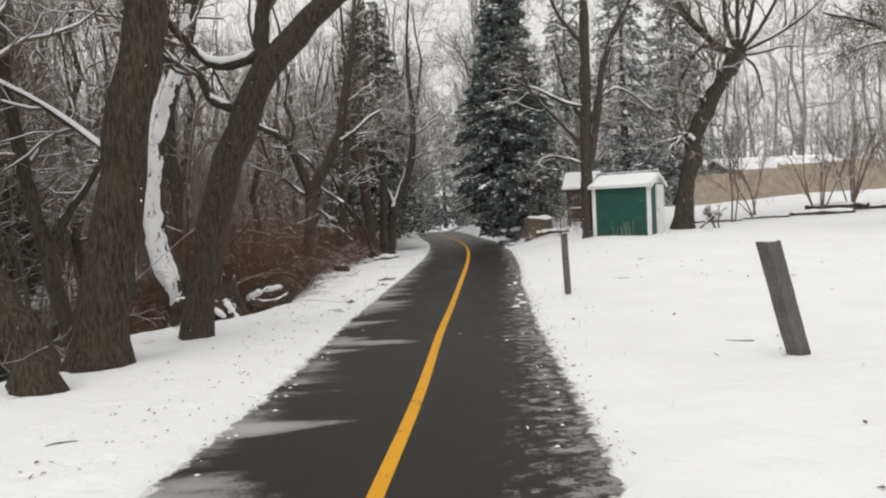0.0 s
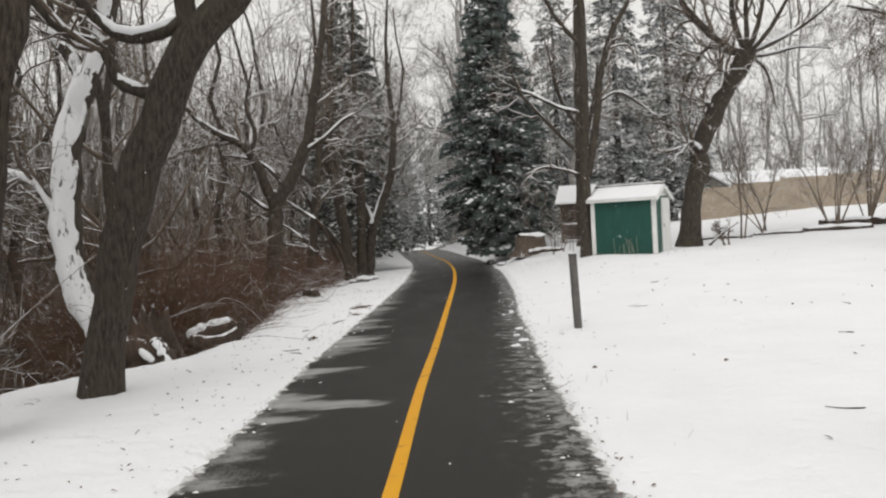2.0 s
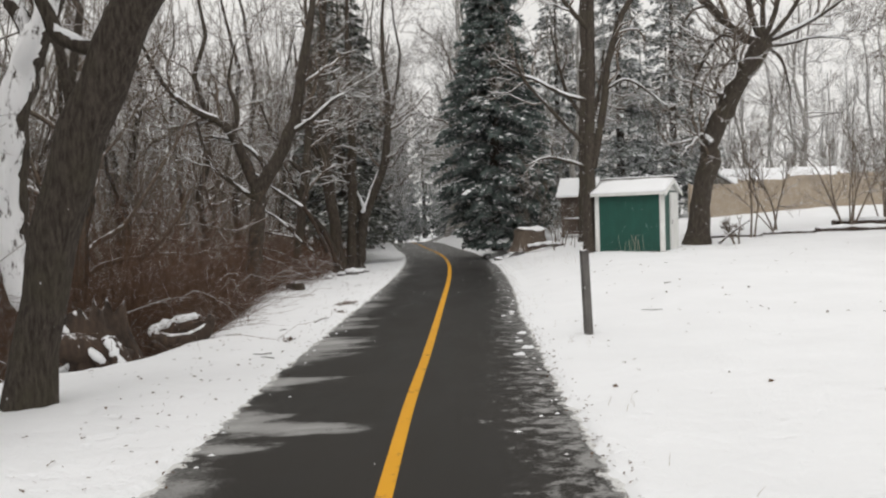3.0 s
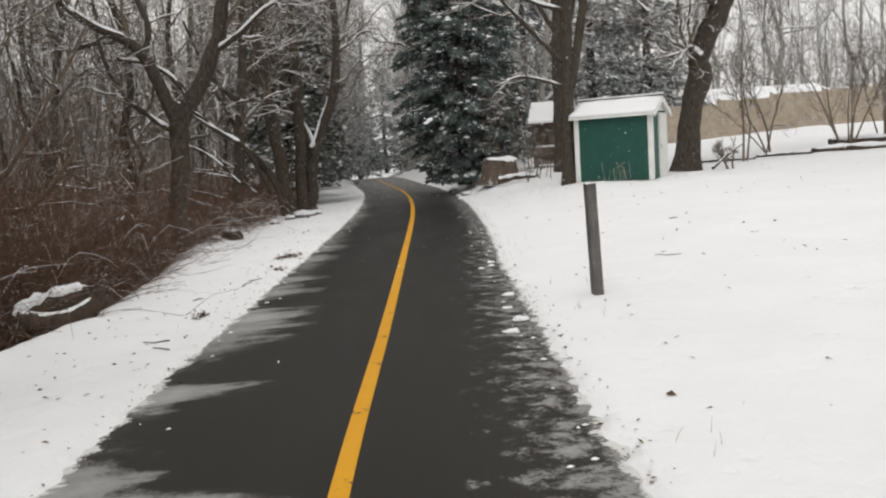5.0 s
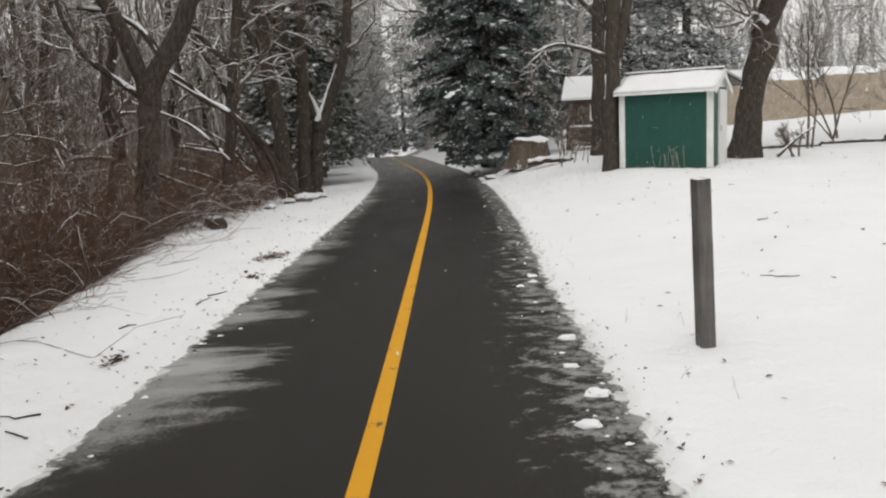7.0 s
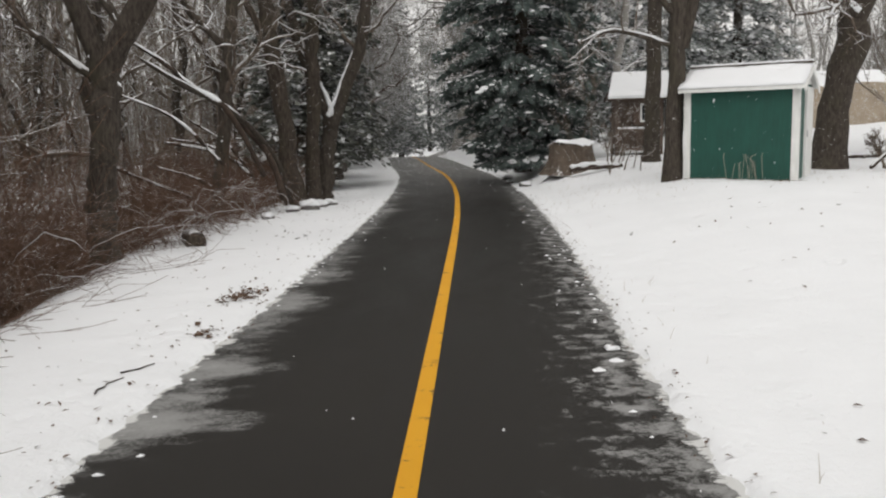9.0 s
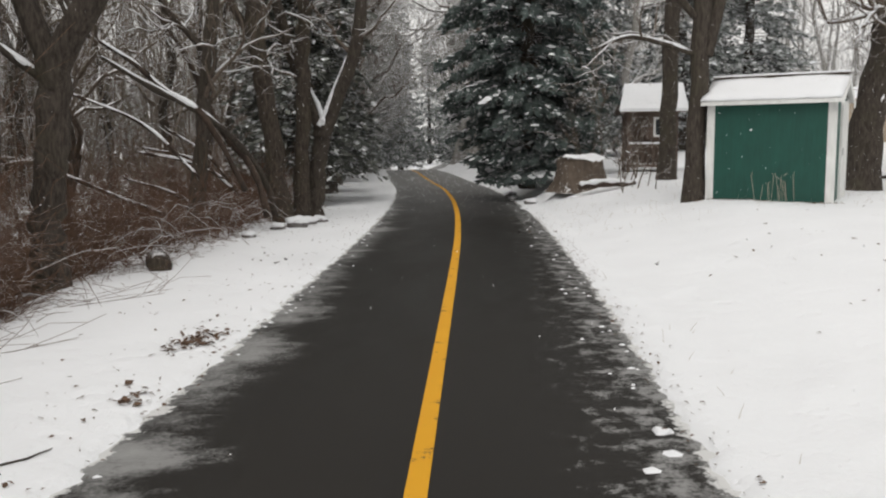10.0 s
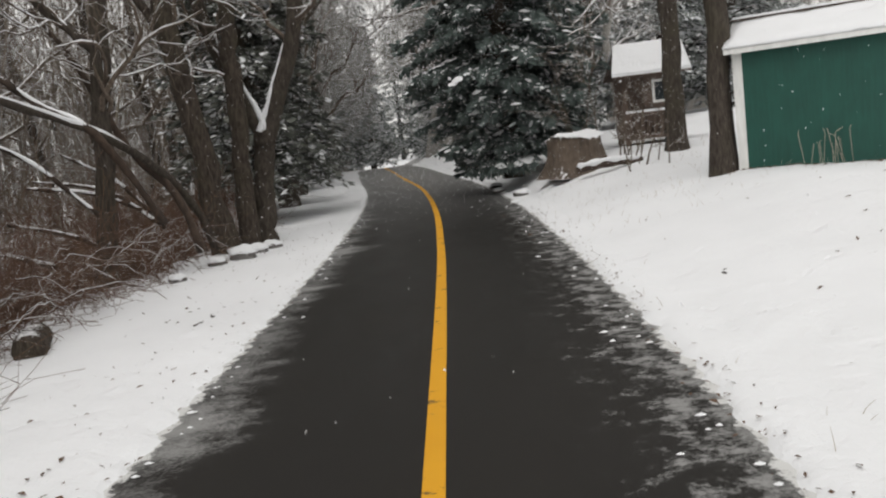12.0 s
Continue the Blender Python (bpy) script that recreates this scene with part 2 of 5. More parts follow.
BROWN = plain_material("brown_stained_wood", (0.06, 0.042, 0.032), (0.14, 0.10, 0.078), 24, 0.8, (1, 1, 0.1), 0.004, 0.05)
CUT_WOOD = plain_material("old_cut_stump_wood", (0.06, 0.045, 0.035), (0.16, 0.122, 0.092), 17, 0.9, (1, 1, 0.3), 0.03, 0.28)
DEAD_WOOD = plain_material("rotting_wood", (0.018, 0.013, 0.010), (0.085, 0.058, 0.042), 14, 0.95, (1, 1, 0.4), 0.03, 0.12)
ROCK = plain_material("grey_field_stone", (0.07, 0.065, 0.06), (0.20, 0.19, 0.18), 9, 0.9, None, 0.01, 0.3)
SIDING = plain_material("beige_house_siding", (0.42, 0.39, 0.34), (0.56, 0.53, 0.48), 4, 0.7)
DARK_GLASS = plain_material("dark_window_glass", (0.02, 0.023, 0.026), (0.05, 0.055, 0.06), 3, 0.15)
METAL = plain_material("dull_steel", (0.2, 0.2, 0.2), (0.4, 0.4, 0.4), 30, 0.4, metal=1.0)
LEAF = plain_material("dead_brown_leaves", (0.055, 0.034, 0.022), (0.16, 0.095, 0.06), 25, 0.9)
STRAW = plain_material("dry_pale_stalks", (0.30, 0.26, 0.20), (0.48, 0.43, 0.36), 25, 0.9, snow=0.15)


# ---- building helpers ----
def mesh_of(name, verts, faces, mat, smooth=True):
    """A mesh from arrays; faces is an array (n, 3 or 4) or a list of such."""
    me = bpy.data.meshes.new(name)
    groups = [np.asarray(f, dtype=np.int32) for f in (faces if isinstance(faces, list) else [faces])]
    groups = [f for f in groups if len(f)]
    verts = np.asarray(verts, dtype=np.float32)
    loops = np.concatenate([f.ravel() for f in groups])
    sizes = np.concatenate([np.full(len(f), f.shape[1], np.int32) for f in groups])
    me.vertices.add(len(verts))
    me.vertices.foreach_set("co", verts.ravel())
    me.loops.add(len(loops))
    me.loops.foreach_set("vertex_index", loops)
    me.polygons.add(len(sizes))
    me.polygons.foreach_set("loop_start", np.concatenate([[0], np.cumsum(sizes)[:-1]]).astype(np.int32))
    me.polygons.foreach_set("loop_total", sizes)
    me.polygons.foreach_set("use_smooth", np.full(len(sizes), smooth, dtype=bool))
    me.materials.append(mat)
    me.update(calc_edges=True)
    me.validate()
    return me


def adopt(ob, parent):
    ob.parent = parent
    return ob


def part(name, bm, mat, parent, label="", smooth=False):
    """Links a bmesh as one mesh object under a thing or a part."""
    me = bpy.data.meshes.new(name)
    bm.to_mesh(me)
    bm.free()
    me.materials.append(mat)
    if smooth:
        me.polygons.foreach_set("use_smooth", np.ones(len(me.polygons), dtype=bool))
    ob = new(name, me)
    if parent:
        ob.parent = parent
    if label:
        tagged(ob, label)
    return ob


def thing(name, x, y, z, label, category, group="", turn=0.0):
    ob = new(name)
    ob.matrix_world = pose(x, y, z, 0, 0, turn)
    ob.empty_display_size = 0.2
    return tagged(ob, label, category, group)


def box(bm, x0, x1, y0, y1, z0, z1, bevel=0.0, turn=None):
    made = bmesh.ops.create_cube(bm, size=1.0)["verts"]
    for v in made:
        v.co = Vector(((x0 + x1) / 2 + v.co.x * (x1 - x0), (y0 + y1) / 2 + v.co.y * (y1 - y0), (z0 + z1) / 2 + v.co.z * (z1 - z0)))
    if turn:
        bmesh.ops.transform(bm, matrix=turn, verts=made)
    if bevel:
        edges = list({e for v in made for e in v.link_edges})
        bmesh.ops.bevel(bm, geom=edges, offset=bevel, segments=2, affect="EDGES", profile=0.6)
    return bm


def boxes(*specs):
    bm = bmesh.new()
    for s in specs:
        box(bm, *s)
    return bm


def tubes(sets):
    """Swept tubes: sets of (paths (n, k, 3), radii (n, k), sides). Returns verts and faces."""
    vs, fs, base = [], [], 0
    for p, r, sides in sets:
        p, r = np.asarray(p, float), np.asarray(r, float)
        n, k = r.shape
        t = np.gradient(p, axis=1)
        t /= np.linalg.norm(t, axis=2, keepdims=True) + 1e-9
        mean = t.mean(axis=1)
        ref = np.eye(3)[np.argmin(np.abs(mean), axis=1)][:, None, :]
        u = np.cross(t, np.broadcast_to(ref, t.shape))
        u /= np.linalg.norm(u, axis=2, keepdims=True) + 1e-9
        w = np.cross(t, u)
        a = np.arange(sides) * 2 * np.pi / sides
        ring = p[:, :, None, :] + r[:, :, None, None] * (np.cos(a)[None, None, :, None] * u[:, :, None, :] + np.sin(a)[None, None, :, None] * w[:, :, None, :])
        vs.append(ring.reshape(-1, 3))
        ids = base + np.arange(n * k * sides).reshape(n, k, sides)
        nxt = np.roll(ids, -1, axis=2)
        fs.append(np.stack([ids[:, :-1], nxt[:, :-1], nxt[:, 1:], ids[:, 1:]], axis=-1).reshape(-1, 4))
        base += n * k * sides
    return np.concatenate(vs), np.concatenate(fs)


def smooth_line(points, radii, k):
    """A Catmull-Rom line through points, sampled at k places."""
    p, r = np.asarray(points, float), np.asarray(radii, float)
    q = np.concatenate([[2 * p[0] - p[1]], p, [2 * p[-1] - p[-2]]])
    s = np.linspace(0, len(p) - 1, k)
    i = np.minimum(s.astype(int), len(p) - 2)
    f = (s - i)[:, None]
    a, b, c, d = q[i], q[i + 1], q[i + 2], q[i + 3]
    line = 0.5 * (2 * b + (c - a) * f + (2 * a - 5 * b + 4 * c - d) * f ** 2 + (3 * b - a - 3 * c + d) * f ** 3)
    return line, np.interp(s, np.arange(len(p)), r)


def grow(rng, p, r, count, length, ratio, spread, lift, k=5, start=0.25, wiggle=0.28, taper=0.35, least=0.0035):
    """Side shoots from paths: count for each, of about that length."""
    n, k0 = r.shape
    who = np.repeat(np.arange(n), count)
    m = len(who)
    s = rng.uniform(start, 1.0, m) * (k0 - 1)
    i = np.minimum(s.astype(int), k0 - 2)
    f = (s - i)[:, None]
    at = p[who, i] * (1 - f) + p[who, i + 1] * f
    rad = r[who, i] * (1 - f[:, 0]) + r[who, i + 1] * f[:, 0]
    tan = p[who, i + 1] - p[who, i]
    tan /= np.linalg.norm(tan, axis=1, keepdims=True) + 1e-9
    side = rng.normal(size=(m, 3))
    side -= (side * tan).sum(1, keepdims=True) * tan
    side /= np.linalg.norm(side, axis=1, keepdims=True)
    ang = np.radians(spread) * rng.uniform(0.6, 1.3, m)[:, None]
    d = tan * np.cos(ang) + side * np.sin(ang)
    size = length * rng.uniform(0.5, 1.25, m) * (1.15 - 0.55 * s / (k0 - 1))
    out = [at]
    for _ in range(k - 1):
        d = d + rng.normal(size=(m, 3)) * wiggle + np.array((0, 0, lift))
        d /= np.linalg.norm(d, axis=1, keepdims=True)
        out.append(out[-1] + d * (size / (k - 1))[:, None])
    rr = np.maximum(rad * ratio * rng.uniform(0.8, 1.1, m), least)[:, None] * np.linspace(1, taper, k)[None, :]
    return np.stack(out, axis=1), np.maximum(rr, least * 0.7)


def snow_on(p, r, steep=0.86, share=0.8, rng=None, extra=0.0015):
    """Ridges of lodged snow along the upper side of limbs that are not too steep."""
    caps = []
    t = np.gradient(p, axis=1)
    t /= np.linalg.norm(t, axis=2, keepdims=True) + 1e-9
    flat = np.clip((steep - np.abs(t[:, :, 2])) / 0.3, 0, 1)
    rough = rng.uniform(0.35, 1.15, r.shape)
    rough = (np.roll(rough, 1, 1) + 2 * rough + np.roll(rough, -1, 1)) / 4
    rr = (r * share + extra) * flat * rough
    rr[:, [0, -1]] *= 0.15
    q = p.copy()
    q[:, :, 2] += r * 0.66 + 0.003
    q[:, :, 0] -= r * 0.18
    q[:, :, 1] -= r * 0.34
    keep = flat.max(axis=1) > 0.1
    return q[keep], np.maximum(rr[keep], 0.0005)


def flat_tubes(name, sets, mat):
    v, f = tubes(sets)
    return mesh_of(name, v, f, mat)


def knobbly(mesh, amount, scale, seed):
    """Uneven bark: vertices pushed along their normals by noise."""
    for v in mesh.vertices:
        q = v.co * scale + Vector((seed, seed * 1.7, 0))
        v.co += v.normal * amount * noise.fractal(Vector((q.x, q.y, q.z * 0.5)), 1.0, 2.0, 3)
    mesh.update()


def tree(name, x, y, z, limbs, label, seed, bark=None, twig=None, shoots=((7, 1.9, 0.55), (5, 1.0, 0.6), (4, 0.5, 0.65)),
         spread=48, lift=0.06, group="bare trees along the path", flare=1.5, snow=True, first=0, fine=0.0065):
    """A bare tree. limbs: (points, radii), the trunk first, in metres from its base; each limb is a part."""
    rng = np.random.default_rng(seed)
    bark, twig = bark or GREY_BARK, twig or TWIG
    top = thing(name, x, y, z, label, "tree", group)
    lines = []
    for i, (pts, rad) in enumerate(limbs):
        pl, rl = smooth_line(pts, rad, 22 if i == 0 else 14)
        if i == 0:
            pl[0, 2] -= 0.15
            h = np.maximum(pl[:, 2] - pl[0, 2], 0)
            rl = rl * (1 + (flare - 1) * np.exp(-h / 0.22))
        pl[1:-1] += rng.normal(size=(len(pl) - 2, 3)) * rl[1:-1, None] * 0.10
        v, f = tubes([(pl[None], rl[None], 16 if i == 0 else 9)])
        me = mesh_of("trunk" if i == 0 else "limb", v, f, bark)
        knobbly(me, 0.03 if i == 0 else 0.012, 6.0, seed)
        adopt(new("trunk" if i == 0 else "limb", me), top)
        lines.append(smooth_line(pl, rl, 12))
    p, r = np.stack([a for a, _ in lines]), np.stack([b for _, b in lines])
    sets, caps = [], []
    if snow:
        caps.append((*snow_on(p[1:], r[1:], 0.95, 0.72, rng=rng, extra=0.011), 6)) if len(p) > 1 else None
    cp, cr = p[first:], r[first:]
    for lv, (count, length, ratio) in enumerate(shoots):
        cp, cr = grow(rng, cp, cr, count, length, ratio, spread, lift, k=(7, 5, 3)[lv], start=0.3 if lv == 0 else 0.2, least=fine, wiggle=0.32)
        sets.append((cp, cr, 5 if lv == 0 else 3))
        if snow and lv < 2:
            caps.append((*snow_on(cp, cr, rng=rng, extra=0.004), 5 if lv == 0 else 3))
    tagged(adopt(new("crown", flat_tubes("crown", sets, twig)), top), kind="stuff")
    caps = [c for c in caps if c is not None and len(c[0])]
    if caps:
        tagged(adopt(new("snow", flat_tubes("snow", caps, CAP)), top), "snow lying along the branches", kind="stuff")
    return top


def wild_tree(seed, height, radius, limbs=9, lean=0.09, shoots=((5, 2.0, 0.55), (5, 1.1, 0.6), (2, 0.7, 0.7)), bark=None, twig=None, name="tree"):
    """A forest tree grown at random, at the origin, tall and narrow."""
    rng = np.random.default_rng(seed)
    k = 10
    top = thing(name, 0, 0, 0, "bare grey-brown forest tree with snow-dusted twigs", "tree", "bare trees of the woods")
    zs = np.linspace(0, height, k)
    drift = np.cumsum(rng.normal(size=(k, 2)) * lean * height / k * 2.4, axis=0)
    trunk = np.column_stack([drift - drift[0], zs])[None]
    tr = (radius * np.linspace(1, 0.22, k) * (1 + 0.5 * np.exp(-zs / 0.25)))[None]
    lp, lr = grow(rng, trunk, tr, limbs, height * 0.3, 0.5, 50, 0.10, k=7, start=0.14, wiggle=0.3)
    sets, p, r = [], np.concatenate([lp]), lr
    for lv, (count, length, ratio) in enumerate(shoots):
        p, r = grow(rng, p, r, count, length, ratio, 46, 0.08, k=(5, 3, 2)[lv], start=0.15, least=0.009, wiggle=0.34)
        sets.append((p, r, 3))
    adopt(new("trunk", flat_tubes("trunk", [(trunk, tr, 9)], bark or GREY_BARK)), top)
    tagged(adopt(new("crown", flat_tubes("crown", [(lp, lr, 5)] + sets, twig or TWIG)), top), kind="stuff")
    return top


def conifer(name, seed, height, radius, branches, sprays, needle, label, droop=0.35, power=0.85, skirt=0.04, snow=0.05, skirt_in=0.68, big=1.0, slim=1.0, pads=0):
    """An evergreen: a trunk, drooping whorled branches and many needle sprays, with snow clumps on them."""
    rng = np.random.default_rng(seed)
    top = thing(name, 0, 0, 0, label, "evergreen tree", "evergreens beside the path")
    k = 8
    trunk = np.column_stack([np.zeros((k, 2)), np.linspace(0, height * 0.97, k)])[None]
    adopt(new("trunk", flat_tubes("trunk", [(trunk, np.linspace(0.018 * height, 0.02, k)[None], 8)], OAK_BARK)), top)
    h = skirt + (1 - skirt) * rng.uniform(0, 1, branches) ** 1.25
    az = rng.uniform(0, 2 * np.pi, branches)
    ln = radius * (1 - h) ** power * rng.uniform(0.62, 1.12, branches) * np.clip(skirt_in + h * 2.6, 0, 1) + 0.12
    out = np.column_stack([np.cos(az), np.sin(az), np.zeros(branches)])
    s = np.linspace(0, 1, 6)
    bp = out[:, None, :] * (ln[:, None] * s[None, :])[:, :, None]
    bp[:, :, 2] = (h * height)[:, None] + ln[:, None] * (0.12 * s - droop * s ** 1.7)[None, :]
    bp[:, :, 2] = np.maximum(bp[:, :, 2], 0.06)
    br = np.maximum(ln * 0.012, 0.006)[:, None] * np.linspace(1, 0.3, 6)[None, :]
    tagged(adopt(new("bough", flat_tubes("bough", [(bp[:, [0, 2, 5]], br[:, [0, 2, 5]], 3)], OAK_BARK)), top), kind="stuff")
    who = rng.choice(branches, branches * sprays, p=ln / ln.sum())
    m = len(who)
    f = rng.uniform(0.12, 1.0, m) ** 0.7
    at = out[who] * (ln[who] * f)[:, None]
    at[:, 2] = h[who] * height + ln[who] * (0.12 * f - droop * f ** 1.7)
    side = np.column_stack([-out[who][:, 1], out[who][:, 0], np.zeros(m)])
    sg = rng.choice((-1.0, 1.0), m)
    # each branch is a flat fan: sprays leave it sideways and forward
    fan = side * (sg * rng.uniform(0.3, 1.0, m))[:, None] + out[who] * rng.uniform(0.35, 1.0, m)[:, None]
    fan[:, 2] += rng.normal(-0.28, 0.22, m)
    fan /= np.linalg.norm(fan, axis=1, keepdims=True)
    size = rng.uniform(0.14, 0.34, m) * (0.55 + 0.45 * (1 - f)) * (radius / 2.0) ** 0.4 * big
    at += fan * (size * rng.uniform(0, 1.0, m))[:, None]
    at[:, 2] = np.maximum(at[:, 2], 0.08)
    cross = np.cross(fan, np.array((0, 0, 1.0)))
    cross /= np.linalg.norm(cross, axis=1, keepdims=True) + 1e-9
    wide = cross * (size * slim * rng.uniform(0.14, 0.26, m))[:, None]
    wide[:, 2] += rng.normal(0, 0.035, m)
    tip = at + fan * size[:, None]
    mid = at + fan * (size * 0.45)[:, None]
    v = np.stack([at, mid + wide, tip, mid - wide], axis=1).reshape(-1, 3)
    q = np.arange(m * 4).reshape(m, 4)
    tagged(adopt(new("needles", mesh_of("needles", v, q, needle, False)), top), kind="stuff")
    if snow:
        pick = np.where((rng.uniform(0, 1, m) < snow) & (f > 0.45))[0]
        c = at[pick] + fan[pick] * (size[pick] * 0.5)[:, None] + np.array((0, 0, 0.02))
        sx = fan[pick] * (size[pick] * rng.uniform(0.35, 0.75, len(pick)))[:, None]
        sy = cross[pick] * (size[pick] * rng.uniform(0.16, 0.34, len(pick)))[:, None]
        up = np.array((0, 0, 1.0)) * (size[pick] * 0.16)[:, None]
        ring = [c + sx, c + 0.6 * sx + 0.8 * sy, c - 0.5 * sx + sy, c - sx, c - 0.6 * sx - 0.8 * sy, c + 0.5 * sx - sy, c + up]
        v = np.stack(ring, axis=1).reshape(-1, 3)
        b = (np.arange(len(pick)) * 7)[:, None]
        tri = np.concatenate([b + np.array([[i, (i + 1) % 6, 6]]) for i in range(6)])
        tagged(adopt(new("snow", mesh_of("snow", v, tri, CAP)), top), "clumps of snow on the boughs", kind="stuff")
    if pads:
        # longer pads of snow weighing on the outer boughs
        b = rng.choice(branches, pads, p=ln / ln.sum())
        g = rng.uniform(0.55, 1.0, pads)
        c = out[b] * (ln[b] * g)[:, None]
        c[:, 2] = h[b] * height + ln[b] * (0.12 * g - droop * g ** 1.7) + 0.03
        c[:, 2] = np.maximum(c[:, 2], 0.15)
        c += rng.normal(size=(pads, 3)) * (0.10, 0.10, 0.03)
        along = out[b] * (1, 1, 0) + np.array((0, 0, -0.35))
        over = np.column_stack([-out[b][:, 1], out[b][:, 0], np.zeros(pads)])
        ka = np.arange(9) * 2 * np.pi / 9
        la, lb = rng.uniform(0.07, 0.20, pads), rng.uniform(0.05, 0.16, pads)
        ring = [c + along * (la * np.cos(a) * rng.uniform(0.6, 1.2, pads))[:, None] + over * (lb * np.sin(a) * rng.uniform(0.6, 1.2, pads))[:, None] for a in ka]
        v = np.stack(ring + [c + np.array((0, 0, 1.0)) * (0.35 * lb)[:, None]], axis=1).reshape(-1, 3)
        base = (np.arange(pads) * 10)[:, None]
        tri = np.concatenate([base + np.array([[i, (i + 1) % 9, 9]]) for i in range(9)])
        tagged(adopt(new("snow_pad", mesh_of("snow_pad", v, tri, CAP)), top), "pads of snow on the outer boughs", kind="stuff")
    return top


# ---- ground, path and creek ----
CENTRE = np.array([(-60, -2.5), (-20, -1.4), (0, -0.74), (4.5, -0.44), (7.3, -0.27), (11.4, -0.09), (14.5, 0.10), (20.4, 0.43),
                   (25.4, 0.70), (28.3, 0.83), (32.5, 0.96), (37, 0.98), (42, 0.84), (48, 0.42), (55, 0.0), (66, -0.6),
                   (80, -0.2), (120, 3.0), (200, 10.0), (900, 60.0)])


def centre(y):
    """The yellow line's x at y."""
    pts = CENTRE
    y = np.asarray(y, float)
    i = np.clip(np.searchsorted(pts[:, 0], y) - 1, 1, len(pts) - 3)
    x0, x1 = pts[i, 0], pts[i + 1, 0]
    m0 = (pts[i + 1, 1] - pts[i - 1, 1]) / (pts[i + 1, 0] - pts[i - 1, 0])
    m1 = (pts[i + 2, 1] - pts[i, 1]) / (pts[i + 2, 0] - pts[i, 0])
    d = x1 - x0
    f = np.clip((y - x0) / d, 0, 1)
    return ((2 * f ** 3 - 3 * f ** 2 + 1) * pts[i, 1] + (f ** 3 - 2 * f ** 2 + f) * d * m0
            + (-2 * f ** 3 + 3 * f ** 2) * pts[i + 1, 1] + (f ** 3 - f ** 2) * d * m1)


def ease(v, a, b):
    f = np.clip((np.asarray(v, float) - a) / (b - a), 0, 1)
    return f * f * (3 - 2 * f)


def half_widths(y):
    """Bare tarmac left and right of the yellow line at y."""
    return np.interp(y, [6, 10, 13.5], [1.38, 1.44, 1.54]), np.interp(y, [18, 23, 30], [1.34, 1.48, 1.54])


def path_z(y):
    return -0.17 * ease(y, 0, 13) - 1.3 * ease(y, 56, 110)


def waves(x, y, scale, seed):
    """Cheap smooth unevenness from a few sines."""
    r = np.random.default_rng(seed)
    total = 0
    for _ in range(7):
        a, ph, f = r.uniform(0, 2 * np.pi), r.uniform(0, 2 * np.pi), r.uniform(0.5, 1.9) / scale
        total = total + np.sin((x * np.cos(a) + y * np.sin(a)) * f * 2 * np.pi + ph)
    return total / 7


def ground_z(x, y):
    """Height of the snow: path bed, rising lawn on one side, creek bank and woods on the other."""
    x, y = np.asarray(x, float), np.asarray(y, float)
    s = x - centre(y)
    z = path_z(y) + 0 * x
    lawn = np.clip(s - 1.9, 0, None)
    climb = ease(y, 12, 29)
    z = z + climb * (0.195 * np.minimum(lawn, 2.3) + 0.008 * np.clip(lawn - 2.3, 0, 40))
    z = z + 0.12 * ease(y, 33, 45) * ease(s, 5.5, 11) + 0.25 * ease(y, 30, 34) * ease(s, 1.7, 2.6)
    z = z + ease(y, 32.5, 38) * (0.22 * ease(x, 8.5, 12) + 0.34 * ease(x, 12, 21))
    edge = -3.1 - 1.2 * (1 - ease(y, 12.5, 15)) + 0.35 * np.sin(y * 0.43)
    bank = ease(-(x - edge), 0.0, 2.6)
    far_side = ease(-x, 11.0, 17.0)
    creek = 1 - ease(y, 30, 38)
    z = z - bank * (1.15 * creek + 0.15) + far_side * 0.95 * creek * bank
    z = z + 0.035 * waves(x, y, 3.0, 3) * ease(np.abs(s), 1.6, 3.0) + 0.012 * waves(x, y, 0.8, 5) * ease(np.abs(s), 1.5, 1.9) + 0.012 * waves(x, y, 0.34, 6) * ease(np.abs(s), 1.5, 1.8)
    z = z + 0.014 * waves(x, y, 0.24, 12) * ease(-s, 1.5, 1.8)
    far = ease(np.hypot(x, y - 20), 60, 200)
    z = z + far * 1.5 * (s > 0) * ease(s, 5, 40)
    rag = 0.075 * waves(x, y * 1.7, 0.7, 8) + 0.03 * waves(x, y * 1.3, 0.25, 9) + 0.035 * waves(x, y, 0.15, 10)
    left, right = half_widths(y)
    inside = np.where(s < 0, -s - left, s - right) + rag
    lip = ease(inside, -0.10, 0.10)
    return z + np.where(lip >= 1, 0.03, -0.07 + 0.10 * lip)


def grid_mesh(name, xs, ys, height, mat):
    """xs are offsets from the yellow line."""
    sx, yy = np.meshgrid(xs, ys)
    xx = sx + centre(yy) * np.clip(1 - (np.abs(sx) - 8) / 20, 0, 1)
    v = np.stack([xx, yy, height(xx, yy)], axis=-1).reshape(-1, 3)
    ids = np.arange(len(v)).reshape(sx.shape)
    f = np.stack([ids[:-1, :-1], ids[:-1, 1:], ids[1:, 1:], ids[1:, :-1]], axis=-1).reshape(-1, 4)
    return mesh_of(name, v, f, mat)


def steps(*runs):
    return np.unique(np.round(np.concatenate([np.arange(a, b + d / 2, d) for a, b, d in runs]), 4))


XS = steps((-900, -100, 100), (-100, -20, 8), (-20, -6, 0.6), (-6, -2.4, 0.2), (-2.4, -1.1, 0.05), (-1.1, 1.1, 0.55), (1.1, 2.3, 0.05),
           (2.3, 5, 0.25), (5, 20, 0.7), (20, 100, 8), (100, 900, 100))
